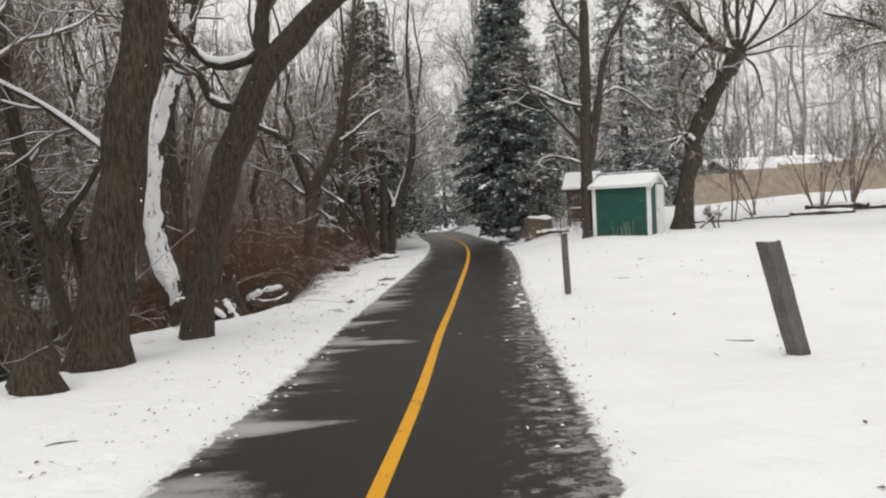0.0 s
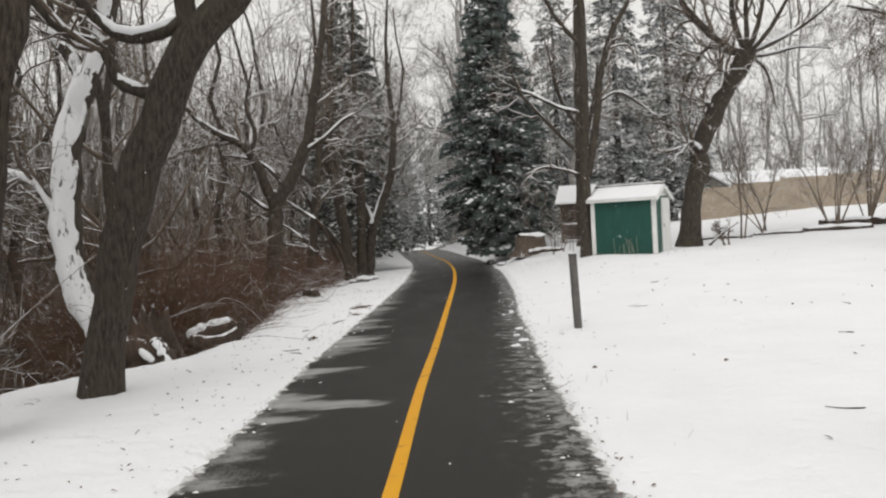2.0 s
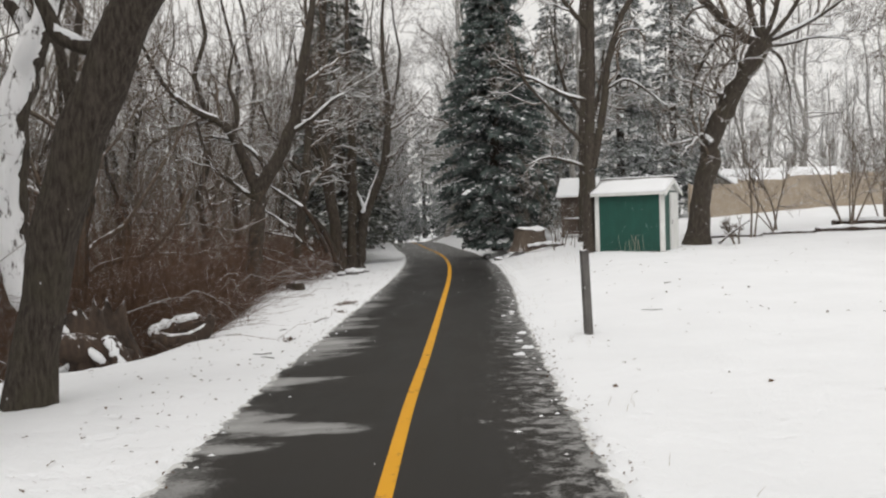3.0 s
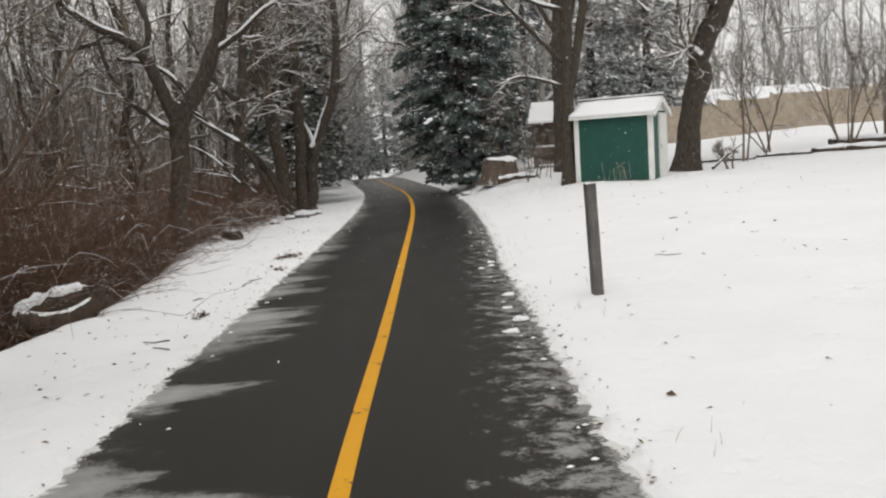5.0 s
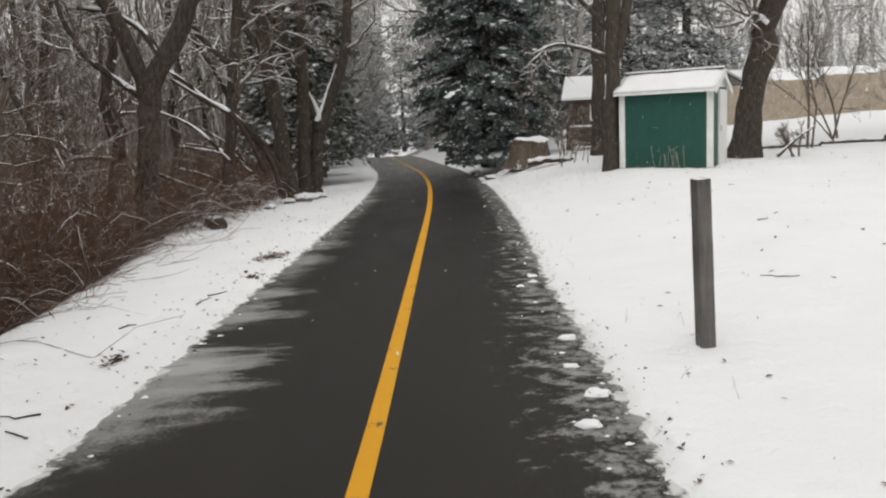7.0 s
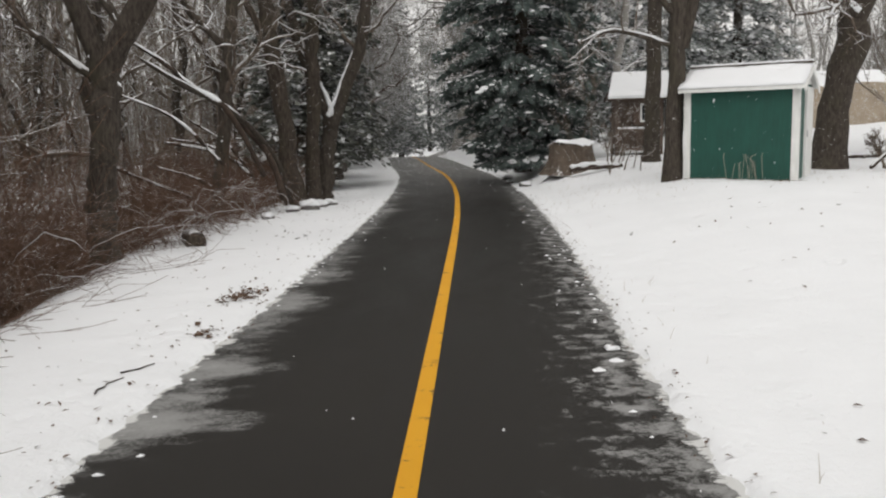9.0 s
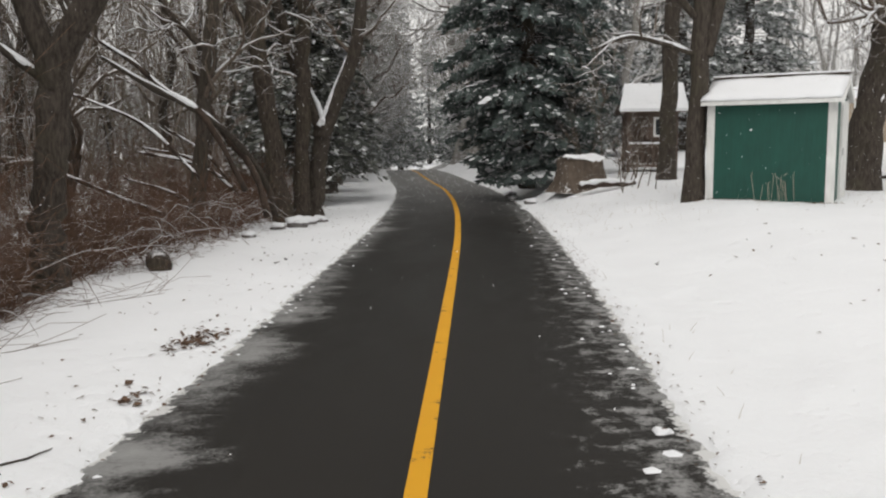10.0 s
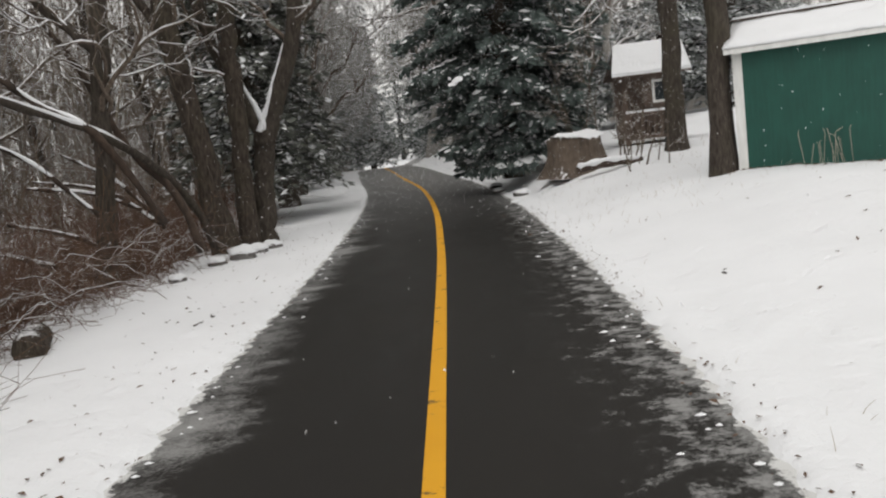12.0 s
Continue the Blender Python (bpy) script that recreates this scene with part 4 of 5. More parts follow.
pollard = [([(-0.1, 0, 0), (0.02, 0, 1.0), (0.10, 0, 1.74), (0.36, 0, 2.55), (0.40, 0, 3.15), (0.85, 0, 4.1), (1.30, 0, 4.85), (1.80, 0, 5.6), (2.05, 0, 6.15)],
            [0.36, 0.31, 0.28, 0.34, 0.27, 0.31, 0.26, 0.30, 0.33]),
           ([(2.0, 0, 6.05), (1.42, 0, 6.24), (0.77, 0, 6.37), (0.24, 0, 5.61), (-0.1, 0, 4.85), (-0.2, 0, 4.3)], [0.15, 0.13, 0.10, 0.08, 0.06, 0.03]),
           ([(2.0, 0, 6.1), (1.5, 0, 6.3), (0.77, 0, 6.95), (0.3, 0, 7.5), (0.0, 0, 8.1), (-0.1, 0, 10.2)], [0.2, 0.19, 0.18, 0.16, 0.12, 0.04]),
           ([(2.1, 0, 6.1), (1.75, 0, 7.1), (1.6, 0, 8.7), (1.5, 0, 10.6)], [0.13, 0.10, 0.07, 0.03]),
           ([(2.1, 0, 6.1), (2.1, 0, 7.2), (2.15, 0, 8.8), (2.1, 0, 10.8)], [0.13, 0.10, 0.07, 0.03]),
           ([(2.1, 0, 6.1), (2.5, 0, 7.1), (2.8, 0, 8.6), (2.9, 0, 10.5)], [0.13, 0.10, 0.07, 0.03]),
           ([(2.1, -0.1, 6.1), (2.8, -0.3, 6.9), (3.5, -0.5, 8.2), (4.0, -0.7, 10.0)], [0.12, 0.09, 0.06, 0.03]),
           ([(2.1, 0, 6.1), (3.1, -0.2, 6.5), (4.3, -0.4, 7.2), (5.6, -0.5, 8.4)], [0.12, 0.09, 0.06, 0.03]),
           ([(2.1, 0, 6.0), (3.0, 0.2, 6.1), (3.9, 0.3, 6.3), (5.0, 0.3, 6.2)], [0.09, 0.07, 0.05, 0.02]),
           ([(2.2, 0, 6.0), (2.7, 0.1, 5.6), (2.9, 0.1, 4.9), (3.0, 0.1, 4.3)], [0.08, 0.06, 0.04, 0.02]),
           ([(2.1, 0.1, 6.1), (1.8, 0.4, 7.4), (1.9, 0.6, 9.6)], [0.12, 0.08, 0.03]),
           ([(0.45, -0.1, 3.0), (0.12, -0.15, 3.25), (-0.02, -0.18, 3.3)], [0.19, 0.16, 0.12]),
           ([(0.95, -0.1, 4.3), (0.66, -0.15, 4.55), (0.55, -0.18, 4.6)], [0.17, 0.14, 0.10]),
           ([(1.55, -0.1, 5.2), (1.25, -0.15, 5.5), (1.15, -0.18, 5.55)], [0.17, 0.14, 0.10])]
pollard = pollard[:1] + [(p, [r * 0.75 for r in q]) for p, q in pollard[1:]]
tree("tree", 8.66, 30.5, 0.36, pollard, "gnarled leaning pollarded tree with a burst of upright shoots", 33, GREY_BARK, first=1,
     shoots=((9, 2.3, 0.45), (6, 1.2, 0.55), (4, 0.6, 0.6)), spread=36, lift=0.12, flare=1.4, fine=0.008)
tree("tree", 15.2, 24.5, gz(15.2, 24.5) - 0.05,
     [([(0, 0, 0), (0, 0, 2), (-0.2, 0, 4), (-0.3, 0, 6), (-0.2, 0, 9)], [0.3, 0.26, 0.24, 0.18, 0.06]),
      ([(-0.1, 0, 3.6), (-1.2, 0.2, 5.0), (-2.6, 0.3, 5.9), (-4.0, 0.3, 6.3)], [0.14, 0.11, 0.07, 0.03]),
      ([(-0.2, 0, 4.4), (-1.2, -0.6, 6.0), (-2.4, -1.0, 7.2), (-3.8, -1.4, 8.0)], [0.13, 0.1, 0.07, 0.03]),
      ([(-0.2, 0, 4.0), (-1.6, -0.6, 4.8), (-2.8, -0.8, 5.2), (-3.8, -0.8, 5.0)], [0.1, 0.08, 0.05, 0.02]),
      ([(-0.2, 0, 4.9), (0.9, 0.6, 6.4), (1.8, 1.0, 8.5)], [0.13, 0.09, 0.03])],
     "spreading lawn tree with fine drooping twigs", 34, GREY_BARK, first=1, shoots=((12, 1.9, 0.45), (8, 1.0, 0.5), (6, 0.6, 0.5)), lift=-0.05, fine=0.008)


# ---- evergreens ----
spruce = conifer("spruce_tree", 41, 13.5, 3.1, 520, 230, SPRUCE, "tall dark green spruce dusted with snow", 0.34, 1.1, 0.03, 0.015, 0.30, 0.82, 0.55, 800)
spruce.matrix_world = pose(2.95, 36.6, 0.1)
far_spruce = conifer("spruce_tree", 42, 16.0, 2.9, 300, 34, HAZE_NEEDLE, "tall grey-green spruce in the distance, needles paled for haze", 0.32, 0.8, 0.05, 0.03, big=1.8)
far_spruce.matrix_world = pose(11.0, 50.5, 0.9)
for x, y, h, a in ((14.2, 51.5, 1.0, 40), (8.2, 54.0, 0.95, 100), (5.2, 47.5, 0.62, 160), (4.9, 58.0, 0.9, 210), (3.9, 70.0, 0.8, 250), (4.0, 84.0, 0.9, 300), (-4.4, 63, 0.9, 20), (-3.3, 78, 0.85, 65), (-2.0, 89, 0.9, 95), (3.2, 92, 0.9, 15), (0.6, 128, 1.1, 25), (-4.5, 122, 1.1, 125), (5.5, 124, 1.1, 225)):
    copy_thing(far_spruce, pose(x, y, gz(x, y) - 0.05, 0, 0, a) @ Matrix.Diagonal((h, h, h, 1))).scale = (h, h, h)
cedar = conifer("cedar_tree", 43, 10.5, 2.0, 330, 46, CEDAR, "dark shaggy cedar holding clumps of snow", 0.5, 0.5, 0.12, 0.035, big=1.4)
cedar.matrix_world = pose(-2.75, 36.2, -0.1)
for x, y, h, a in ((-3.6, 41.0, 1.0, 50), (-3.9, 48.0, 0.95, 120), (-4.2, 56.0, 0.9, 300), (5.0, 42.0, 0.6, 30)):
    copy_thing(cedar, pose(x, y, gz(x, y) - 0.05, 0, 0, a)).scale = (h, h, h)


# ---- the woods ----
rw = random.Random(7)
kinds = [wild_tree(51, 12, 0.17), wild_tree(52, 14, 0.21), wild_tree(53, 10, 0.11, 6, 0.09), wild_tree(54, 13, 0.15, 8, 0.08)]
spots = []
tries = 0
while len(spots) < 72 and tries < 6000:
    tries += 1
    y = rw.uniform(10, 70)
    x = -rw.uniform(4.6, 6 + 0.42 * y + 4)
    if -10.8 < x < -6.4 and y < 31:
        continue
    if y < 33 and x > -6.0:
        continue
    if all((x - a) ** 2 + (y - b) ** 2 > 1.9 for a, b in spots):
        spots.append((x, y))
for i, (x, y) in enumerate(spots):
    src = kinds[i % 4]
    s = rw.uniform(0.8, 1.2)
    m = pose(x, y, gz(x, y) - 0.06, rw.uniform(-5, 5), rw.uniform(-7, 7), rw.uniform(0, 360))
    if i < 4:
        src.matrix_world = m
    else:
        copy_thing(src, m).scale = (s, s, s)
rn = random.Random(29)
for i in range(18):
    y = rn.uniform(20, 48)
    x = -rn.uniform(13, 15 + 0.35 * y)
    copy_thing(kinds[i % 4], pose(x, y, gz(x, y) - 0.06, rn.uniform(-4, 4), rn.uniform(-5, 5), rn.uniform(0, 360)))
# Distant tree and its copies, with haze painted into their pale bark.
far_tree = wild_tree(55, 13, 0.16, 8, 0.06, bark=HAZE_TWIG, twig=HAZE_TWIG)
far_tree.matrix_world = pose(7.5, 44, gz(7.5, 44))
tagged(far_tree, "distant bare snowy tree, bark paled for haze")
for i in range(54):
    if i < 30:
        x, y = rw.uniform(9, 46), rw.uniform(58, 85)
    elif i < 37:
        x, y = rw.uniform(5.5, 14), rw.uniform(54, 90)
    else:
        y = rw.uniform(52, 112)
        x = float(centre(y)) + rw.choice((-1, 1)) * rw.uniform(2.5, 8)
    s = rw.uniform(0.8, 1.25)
    copy_thing(far_tree, pose(x, y, gz(x, y) - 0.06, 0, 0, rw.uniform(0, 360))).scale = (s, s, s)


for x, y, a, k in ((-2.6, 39.5, 9, 1), (-2.9, 44.5, 12, 3), (-2.7, 51, 8, 0), (4.3, 41.5, -10, 3), (3.3, 45.5, -12, 1), (2.9, 52, -9, 0)):
    copy_thing(kinds[k], pose(x, y, gz(x, y) - 0.1, 0, a, rw.uniform(0, 360)))
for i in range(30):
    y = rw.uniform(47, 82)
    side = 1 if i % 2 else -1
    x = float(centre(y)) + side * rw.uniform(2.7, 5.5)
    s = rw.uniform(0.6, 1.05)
    copy_thing(far_tree, pose(x, y, gz(x, y) - 0.1, 0, -side * rw.uniform(3, 13), rw.uniform(0, 360))).scale = (s, s, s)

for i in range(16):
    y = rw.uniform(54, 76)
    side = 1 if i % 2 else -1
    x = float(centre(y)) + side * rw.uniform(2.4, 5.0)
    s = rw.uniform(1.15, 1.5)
    copy_thing(far_tree, pose(x, y, gz(x, y) - 0.1, 0, -side * rw.uniform(2, 7), rw.uniform(0, 360))).scale = (s, s, s)


def far_woods():
    rng = np.random.default_rng(61)
    n = 430
    a = rng.uniform(-1.15, 1.15, n)
    d = rng.uniform(88, 150, n)
    keep = np.abs(d * np.sin(a) - 0.8) > 1.6
    x, y = (d * np.sin(a))[keep], (d * np.cos(a))[keep]
    z = ground_z(x, y) - 0.1
    n, k = len(x), 6
    hgt = rng.uniform(8, 15, n)
    s = np.linspace(0, 1, k)
    p = np.stack([x[:, None] + np.cumsum(rng.normal(size=(n, k)) * 0.25, 1), y[:, None] + 0 * s[None], z[:, None] + hgt[:, None] * s[None]], axis=-1)
    r = rng.uniform(0.12, 0.25, n)[:, None] * np.linspace(1, 0.2, k)[None]
    p1, r1 = grow(rng, p, r, 7, 3.6, 0.5, 45, 0.12, k=5, least=0.018)
    p2, r2 = grow(rng, p1, r1, 4, 1.9, 0.5, 45, 0.08, k=3, least=0.016)
    ob = new("far_woods", flat_tubes("far_woods", [(p, r, 4), (p1, r1, 3), (p2, r2, 3)], HAZE_TWIG))
    return tagged(ob, "distant leafless snowy woods, bark paled for haze", "woods", "", "stuff")


far_woods()


# ---- brush along the bank ----
EDGE_Y, EDGE_X = [10, 14, 18, 20.5, 23, 24.5, 27, 31, 37], [-4.8, -4.1, -3.6, -3.4, -3.5, -3.0, -2.7, -2.55, -2.5]


def brush(name, label, seed, count, y0, y1, reach, height, mat, inset=0.0):
    rng = np.random.default_rng(seed)
    y = np.where(rng.uniform(0, 1, count) < 0.46, rng.uniform(y0, 22.0, count), rng.uniform(21.0, y1, count))
    edge = np.interp(y, EDGE_Y, EDGE_X)
    x = edge - inset - (0.9 + (reach - 0.9) * ease(y, 16, 21)) * rng.uniform(0, 1, count) ** 0.9
    z = ground_z(x, y) - 0.03
    k = 6
    d = np.column_stack([rng.normal(-0.05, 0.4, count), rng.normal(-0.1, 0.45, count), rng.uniform(0.6, 1.4, count)])
    d /= np.linalg.norm(d, axis=1, keepdims=True)
    size = height * np.interp(y, [16, 20, 22, 25, 36], [1.5, 1.5, 1.15, 0.88, 0.7]) * rng.uniform(0.35, 1.2, count) * np.clip(0.3 + (edge - x) / 1.0, 0.3, 1.0)
    out = [np.column_stack([x, y, z])]
    sag = rng.uniform(0.05, 0.42, count)
    for _ in range(k - 1):
        d = d + rng.normal(size=(count, 3)) * 0.13 - np.column_stack([np.zeros(count), np.zeros(count), sag])
        d /= np.linalg.norm(d, axis=1, keepdims=True)
        out.append(out[-1] + d * (size / (k - 1))[:, None])
    p = np.stack(out, axis=1)
    limit = np.interp(p[:, :, 1], EDGE_Y, EDGE_X)
    spill = np.maximum(p[:, :, 0] - limit, 0)
    p[:, :, 0] -= spill * rng.uniform(0.35, 0.9, count)[:, None]
    p[:, :, 2] = np.maximum(p[:, :, 2], ground_z(p[:, :, 0], p[:, :, 1]) + 0.01)
    r = rng.uniform(0.003, 0.0075, count)[:, None] * np.linspace(1, 0.4, k)[None]
    p1, r1 = grow(rng, p, r, 4, 0.5 * height / 1.5, 0.6, 45, -0.05, k=3, least=0.003)
    ob = new(name, flat_tubes(name, [(p, r, 3), (p1, r1, 3)], mat))
    return tagged(ob, label, "brush", "", "stuff")


brush("brush", "tangled red-brown brambles arching over the snowy bank", 71, 5000, 16.3, 36, 3.2, 2.2, CANE)


def snowy_canes():
    rng = np.random.default_rng(75)
    n, k = 420, 10
    y = rng.uniform(15, 34, n)
    edge = np.interp(y, EDGE_Y, EDGE_X)
    x = edge - rng.uniform(0.1, 2.2, n)
    a = rng.uniform(0, 2 * np.pi, n)
    span, rise = rng.uniform(0.5, 1.5, n), rng.uniform(0.35, 1.2, n) * np.interp(y, [19.5, 22.5], [1.0, 0.5])
    s = np.linspace(0, 1, k)[None]
    p = np.stack([x[:, None] + np.cos(a)[:, None] * span[:, None] * s, y[:, None] + np.sin(a)[:, None] * span[:, None] * s,
                  ground_z(x, y)[:, None] + rise[:, None] * np.sin(np.pi * (0.12 + 0.75 * s)) * 1.05], axis=-1)
    p += np.cumsum(rng.normal(size=p.shape) * 0.03, axis=1)
    r = rng.uniform(0.004, 0.009, n)[:, None] * np.linspace(1, 0.5, k)[None]
    tagged(new("arching_canes", flat_tubes("arching_canes", [(p, r, 4)], CANE)), "arching bare canes above the brambles", "brush", "", "stuff")
    q, c = snow_on(p, r, 0.9, 0.8, rng, 0.001)
    tagged(new("snow_on_canes", flat_tubes("snow_on_canes", [(q, c, 4)], CAP)), "lines of snow lying on arched canes", "snow", "", "stuff")


snowy_canes()
brush("undergrowth", "tall grey-brown undergrowth at the wood's edge", 72, 1800, 17.0, 38, 3.6, 3.0, CANE, 0.7)


def woodland_floor():
    rng = np.random.default_rng(73)
    n = 2000
    y = rng.uniform(4, 45, n)
    x = -rng.uniform(4.6, 22, n)
    keep = ~((x > -11) & (x < -6.2) & (y < 31))
    x, y = x[keep], y[keep]
    n, k = len(x), 5
    z = ground_z(x, y) - 0.02
    d = np.column_stack([rng.normal(0, 0.6, n), rng.normal(0, 0.6, n), rng.uniform(0.1, 1.1, n)])
    d /= np.linalg.norm(d, axis=1, keepdims=True)
    size = rng.uniform(0.5, 2.2, n)
    out = [np.column_stack([x, y, z])]
    for _ in range(k - 1):
        d = d + rng.normal(size=(n, 3)) * 0.2
        out.append(out[-1] + d * (size / (k - 1))[:, None])
    p = np.stack(out, 1)
    p[:, :, 2] = np.maximum(p[:, :, 2], ground_z(p[:, :, 0], p[:, :, 1]) + 0.01)
    r = rng.uniform(0.005, 0.02, n)[:, None] * np.linspace(1, 0.4, k)[None]
    p1, r1 = grow(rng, p, r, 4, 0.6, 0.55, 45, 0.03, k=3, least=0.006)
    return tagged(new("forest_undergrowth", flat_tubes("forest_undergrowth", [(p, r, 3), (p1, r1, 3)], MID_HAZE_TWIG)), "snow-dusted saplings and fallen sticks under the trees", "undergrowth", "", "stuff")


woodland_floor()


def thicket():
    """The dense back of the woods: thin stems and twigs, too many to count."""
    rng = np.random.default_rng(77)
    n, k = 2500, 5
    y = rng.uniform(14, 95, n)
    x = -rng.uniform(0, 1, n) * (14 + 0.45 * y) - np.where(y < 40, 11.5, 4.5)
    z = ground_z(x, y) - 0.05
    hgt = rng.uniform(2.0, 15.0, n)
    d = rng.normal(0, 0.16, (n, 2))
    s = np.linspace(0, 1, k)[None]
    p = np.stack([x[:, None] + d[:, :1] * hgt[:, None] * s, y[:, None] + d[:, 1:] * hgt[:, None] * s, z[:, None] + hgt[:, None] * s], -1)
    p[:, 1:, :2] += rng.normal(size=(n, k - 1, 2)) * 0.12
    r = rng.uniform(0.015, 0.07, n)[:, None] * np.linspace(1, 0.3, k)[None]
    p1, r1 = grow(rng, p, r, 7, 2.2, 0.5, 50, 0.05, k=3, start=0.1, least=0.012)
    return tagged(new("thicket", flat_tubes("thicket", [(p, r, 3), (p1, r1, 3)], MID_HAZE_TWIG)), "dense grey-brown thicket deep in the woods, lightened for haze", "thicket", "", "stuff")


thicket()


# ---- fallen wood at the bank ----
def fallen_log(points, radii, label, seed, mat=None, share=0.8):
    base = Vector(points[0])
    top = thing("fallen_log", base.x, base.y, base.z, label, "fallen log", "fallen logs on the bank")
    pl, rl = smooth_line([tuple(Vector(q) - base) for q in points], radii, 20)
    a, b = pl[0] - pl[1], pl[-1] - pl[-2]
    ends = np.concatenate([[pl[0] + 0.02 * a], pl, [pl[-1] + 0.02 * b]])
    me = flat_tubes("trunk", [(ends[None], np.concatenate([[0.002], rl, [0.002]])[None], 10)], mat or DEAD_WOOD)
    knobbly(me, 0.02, 7, seed)
    adopt(new("trunk", me), top)
    q, r = snow_on(pl[None], rl[None], 0.95, share, np.random.default_rng(seed))
    if len(q) and share:
        pad = flat_tubes("snow", [(q, r, 10)], CAP)
        knobbly(pad, min(0.03, float(np.mean(radii)) * 0.16), 5, seed + 2)
        tagged(adopt(new("snow", pad), top), "ridge of snow on the log")
    return top


fallen_log([(-2.38, 29.5, 0.0), (-2.45, 29.2, 0.55), (-2.65, 28.5, 1.17), (-2.93, 27.5, 1.66), (-3.16, 26.5, 1.92), (-3.3, 25.5, 2.1), (-3.5, 24.6, 2.35)], [0.058, 0.055, 0.05, 0.045, 0.04, 0.035, 0.02],
           "long leaning dead trunk lined with snow", 81, GREY_BARK, 1.15)
fallen_log([(-2.35, 28.6, 0.1), (-2.55, 28.5, 0.89), (-3.05, 28.4, 1.59), (-3.52, 28.4, 2.67), (-3.97, 28.4, 3.43)], [0.06, 0.055, 0.05, 0.045, 0.03], "thin leaning dead trunk lined with snow", 82)
fallen_log([(-2.5, 27.6, 0.6), (-2.94, 27.0, 1.72), (-3.45, 26.9, 2.1), (-3.88, 26.8, 2.5), (-4.3, 26.6, 2.8)], [0.05, 0.045, 0.04, 0.035, 0.02], "thin fallen branch lined with snow", 83)
fallen_log([(-4.3, 14.7, 0.2), (-4.0, 14.6, -0.02), (-3.72, 14.5, -0.22)], [0.07, 0.075, 0.07], "short log capped with snow beside a broken stump", 84, share=0.9)
fallen_log([(-3.80, 14.75, 0.04), (-3.66, 14.65, -0.12), (-3.50, 14.55, -0.30)], [0.12, 0.14, 0.12], "sawn block of wood under a lump of snow", 91, share=0.6)
fallen_log([(-4.5, 14.3, 0.1), (-4.1, 14.6, 0.0), (-3.6, 14.9, -0.2)], [0.15, 0.19, 0.13], "rotten brown log on the creek bank", 85, share=0.4)


rf = random.Random(19)
for i in range(6):
    x, y, z = rf.uniform(-3.6, -2.7), rf.uniform(25.5, 30.0), rf.uniform(0.1, 0.9)
    run, climb = rf.uniform(1.0, 1.9), rf.uniform(0.3, 1.5)
    fallen_log([(x, y, z), (x - 0.4 * run, y - 0.2, z + 0.5 * climb + rf.uniform(-0.1, 0.15)), (x - run, y - rf.uniform(0.2, 0.8), z + climb)],
               [0.028, 0.024, 0.014], "thin fallen branch lined with snow", 170 + i, share=1.0)


def broken_stump():
    top = thing("broken_stump", -3.98, 14.98, gz(-4.0, 14.95) - 0.1, "torn rotten brown stump on the creek bank", "tree stump")
    a = np.linspace(0, 2 * np.pi, 37)[:-1]
    lobes = 1 + 0.16 * np.sin(3 * a) + 0.1 * np.sin(7 * a + 1)
    jag = 0.72 + 0.16 * np.sin(a + 2.2) + 0.07 * np.sin(11 * a) + 0.05 * np.sin(17 * a)
    v, rows = [], 8
    for j in range(rows):
        f = j / (rows - 1)
        r = 0.40 * (1 + 0.5 * (1 - f) ** 2) * lobes
        v.append(np.column_stack([r * np.cos(a) - 0.15 * f, r * 0.8 * np.sin(a), jag * f * 1.3]))
    v = np.concatenate(v + [np.array([[-0.12, 0, 0.45]])])
    ids = np.arange(rows * 36).reshape(rows, 36)
    nx = np.roll(ids, -1, 1)
    me = mesh_of("wood", v, [np.stack([ids[:-1], nx[:-1], nx[1:], ids[1:]], -1).reshape(-1, 4), np.column_stack([ids[-1], nx[-1], np.full(36, rows * 36)])], DEAD_WOOD)
    knobbly(me, 0.05, 5, 12)
    adopt(new("wood", me), top)
    for i, (dx, dy, h) in enumerate(((0.45, -0.35, 0.1), (-0.5, -0.25, 0.1), (0.6, 0.2, 0.05))):
        pl, rl = smooth_line([(0.2 * dx, 0.2 * dy, 0.35), (0.8 * dx, 0.8 * dy, 0.25), (1.5 * dx, 1.5 * dy, h)], [0.12, 0.09, 0.04], 9)
        root = adopt(new("root", flat_tubes("root", [(pl[None], rl[None], 8)], DEAD_WOOD)), top)
        q, c = snow_on(pl[None], rl[None], 0.98, 0.9, np.random.default_rng(i + 3), 0.02)
        tagged(adopt(new("snow", flat_tubes("snow", [(q, c, 7)], CAP)), root), "snow on the root")


broken_stump()
fallen_log([(-3.7, 16.1, -0.10), (-3.45, 16.15, -0.18), (-3.2, 16.2, -0.17), (-3.0, 16.3, -0.05), (-2.92, 16.38, 0.16)], [0.11, 0.13, 0.13, 0.10, 0.05], "curved black hollow log cradling snow", 86, share=0.35)
fallen_log([(-3.75, 16.3, -0.16), (-3.45, 16.45, -0.05), (-3.12, 16.6, 0.02)], [0.15, 0.18, 0.15], "short log under a deep pad of snow", 90, share=0.62)
fallen_log([(-2.78, 24.1, -0.09), (-2.93, 24.5, -0.10), (-3.1, 25.0, -0.14)], [0.14, 0.15, 0.14], "dark round log end poking from the snowy verge", 87, OAK_BARK, share=0)


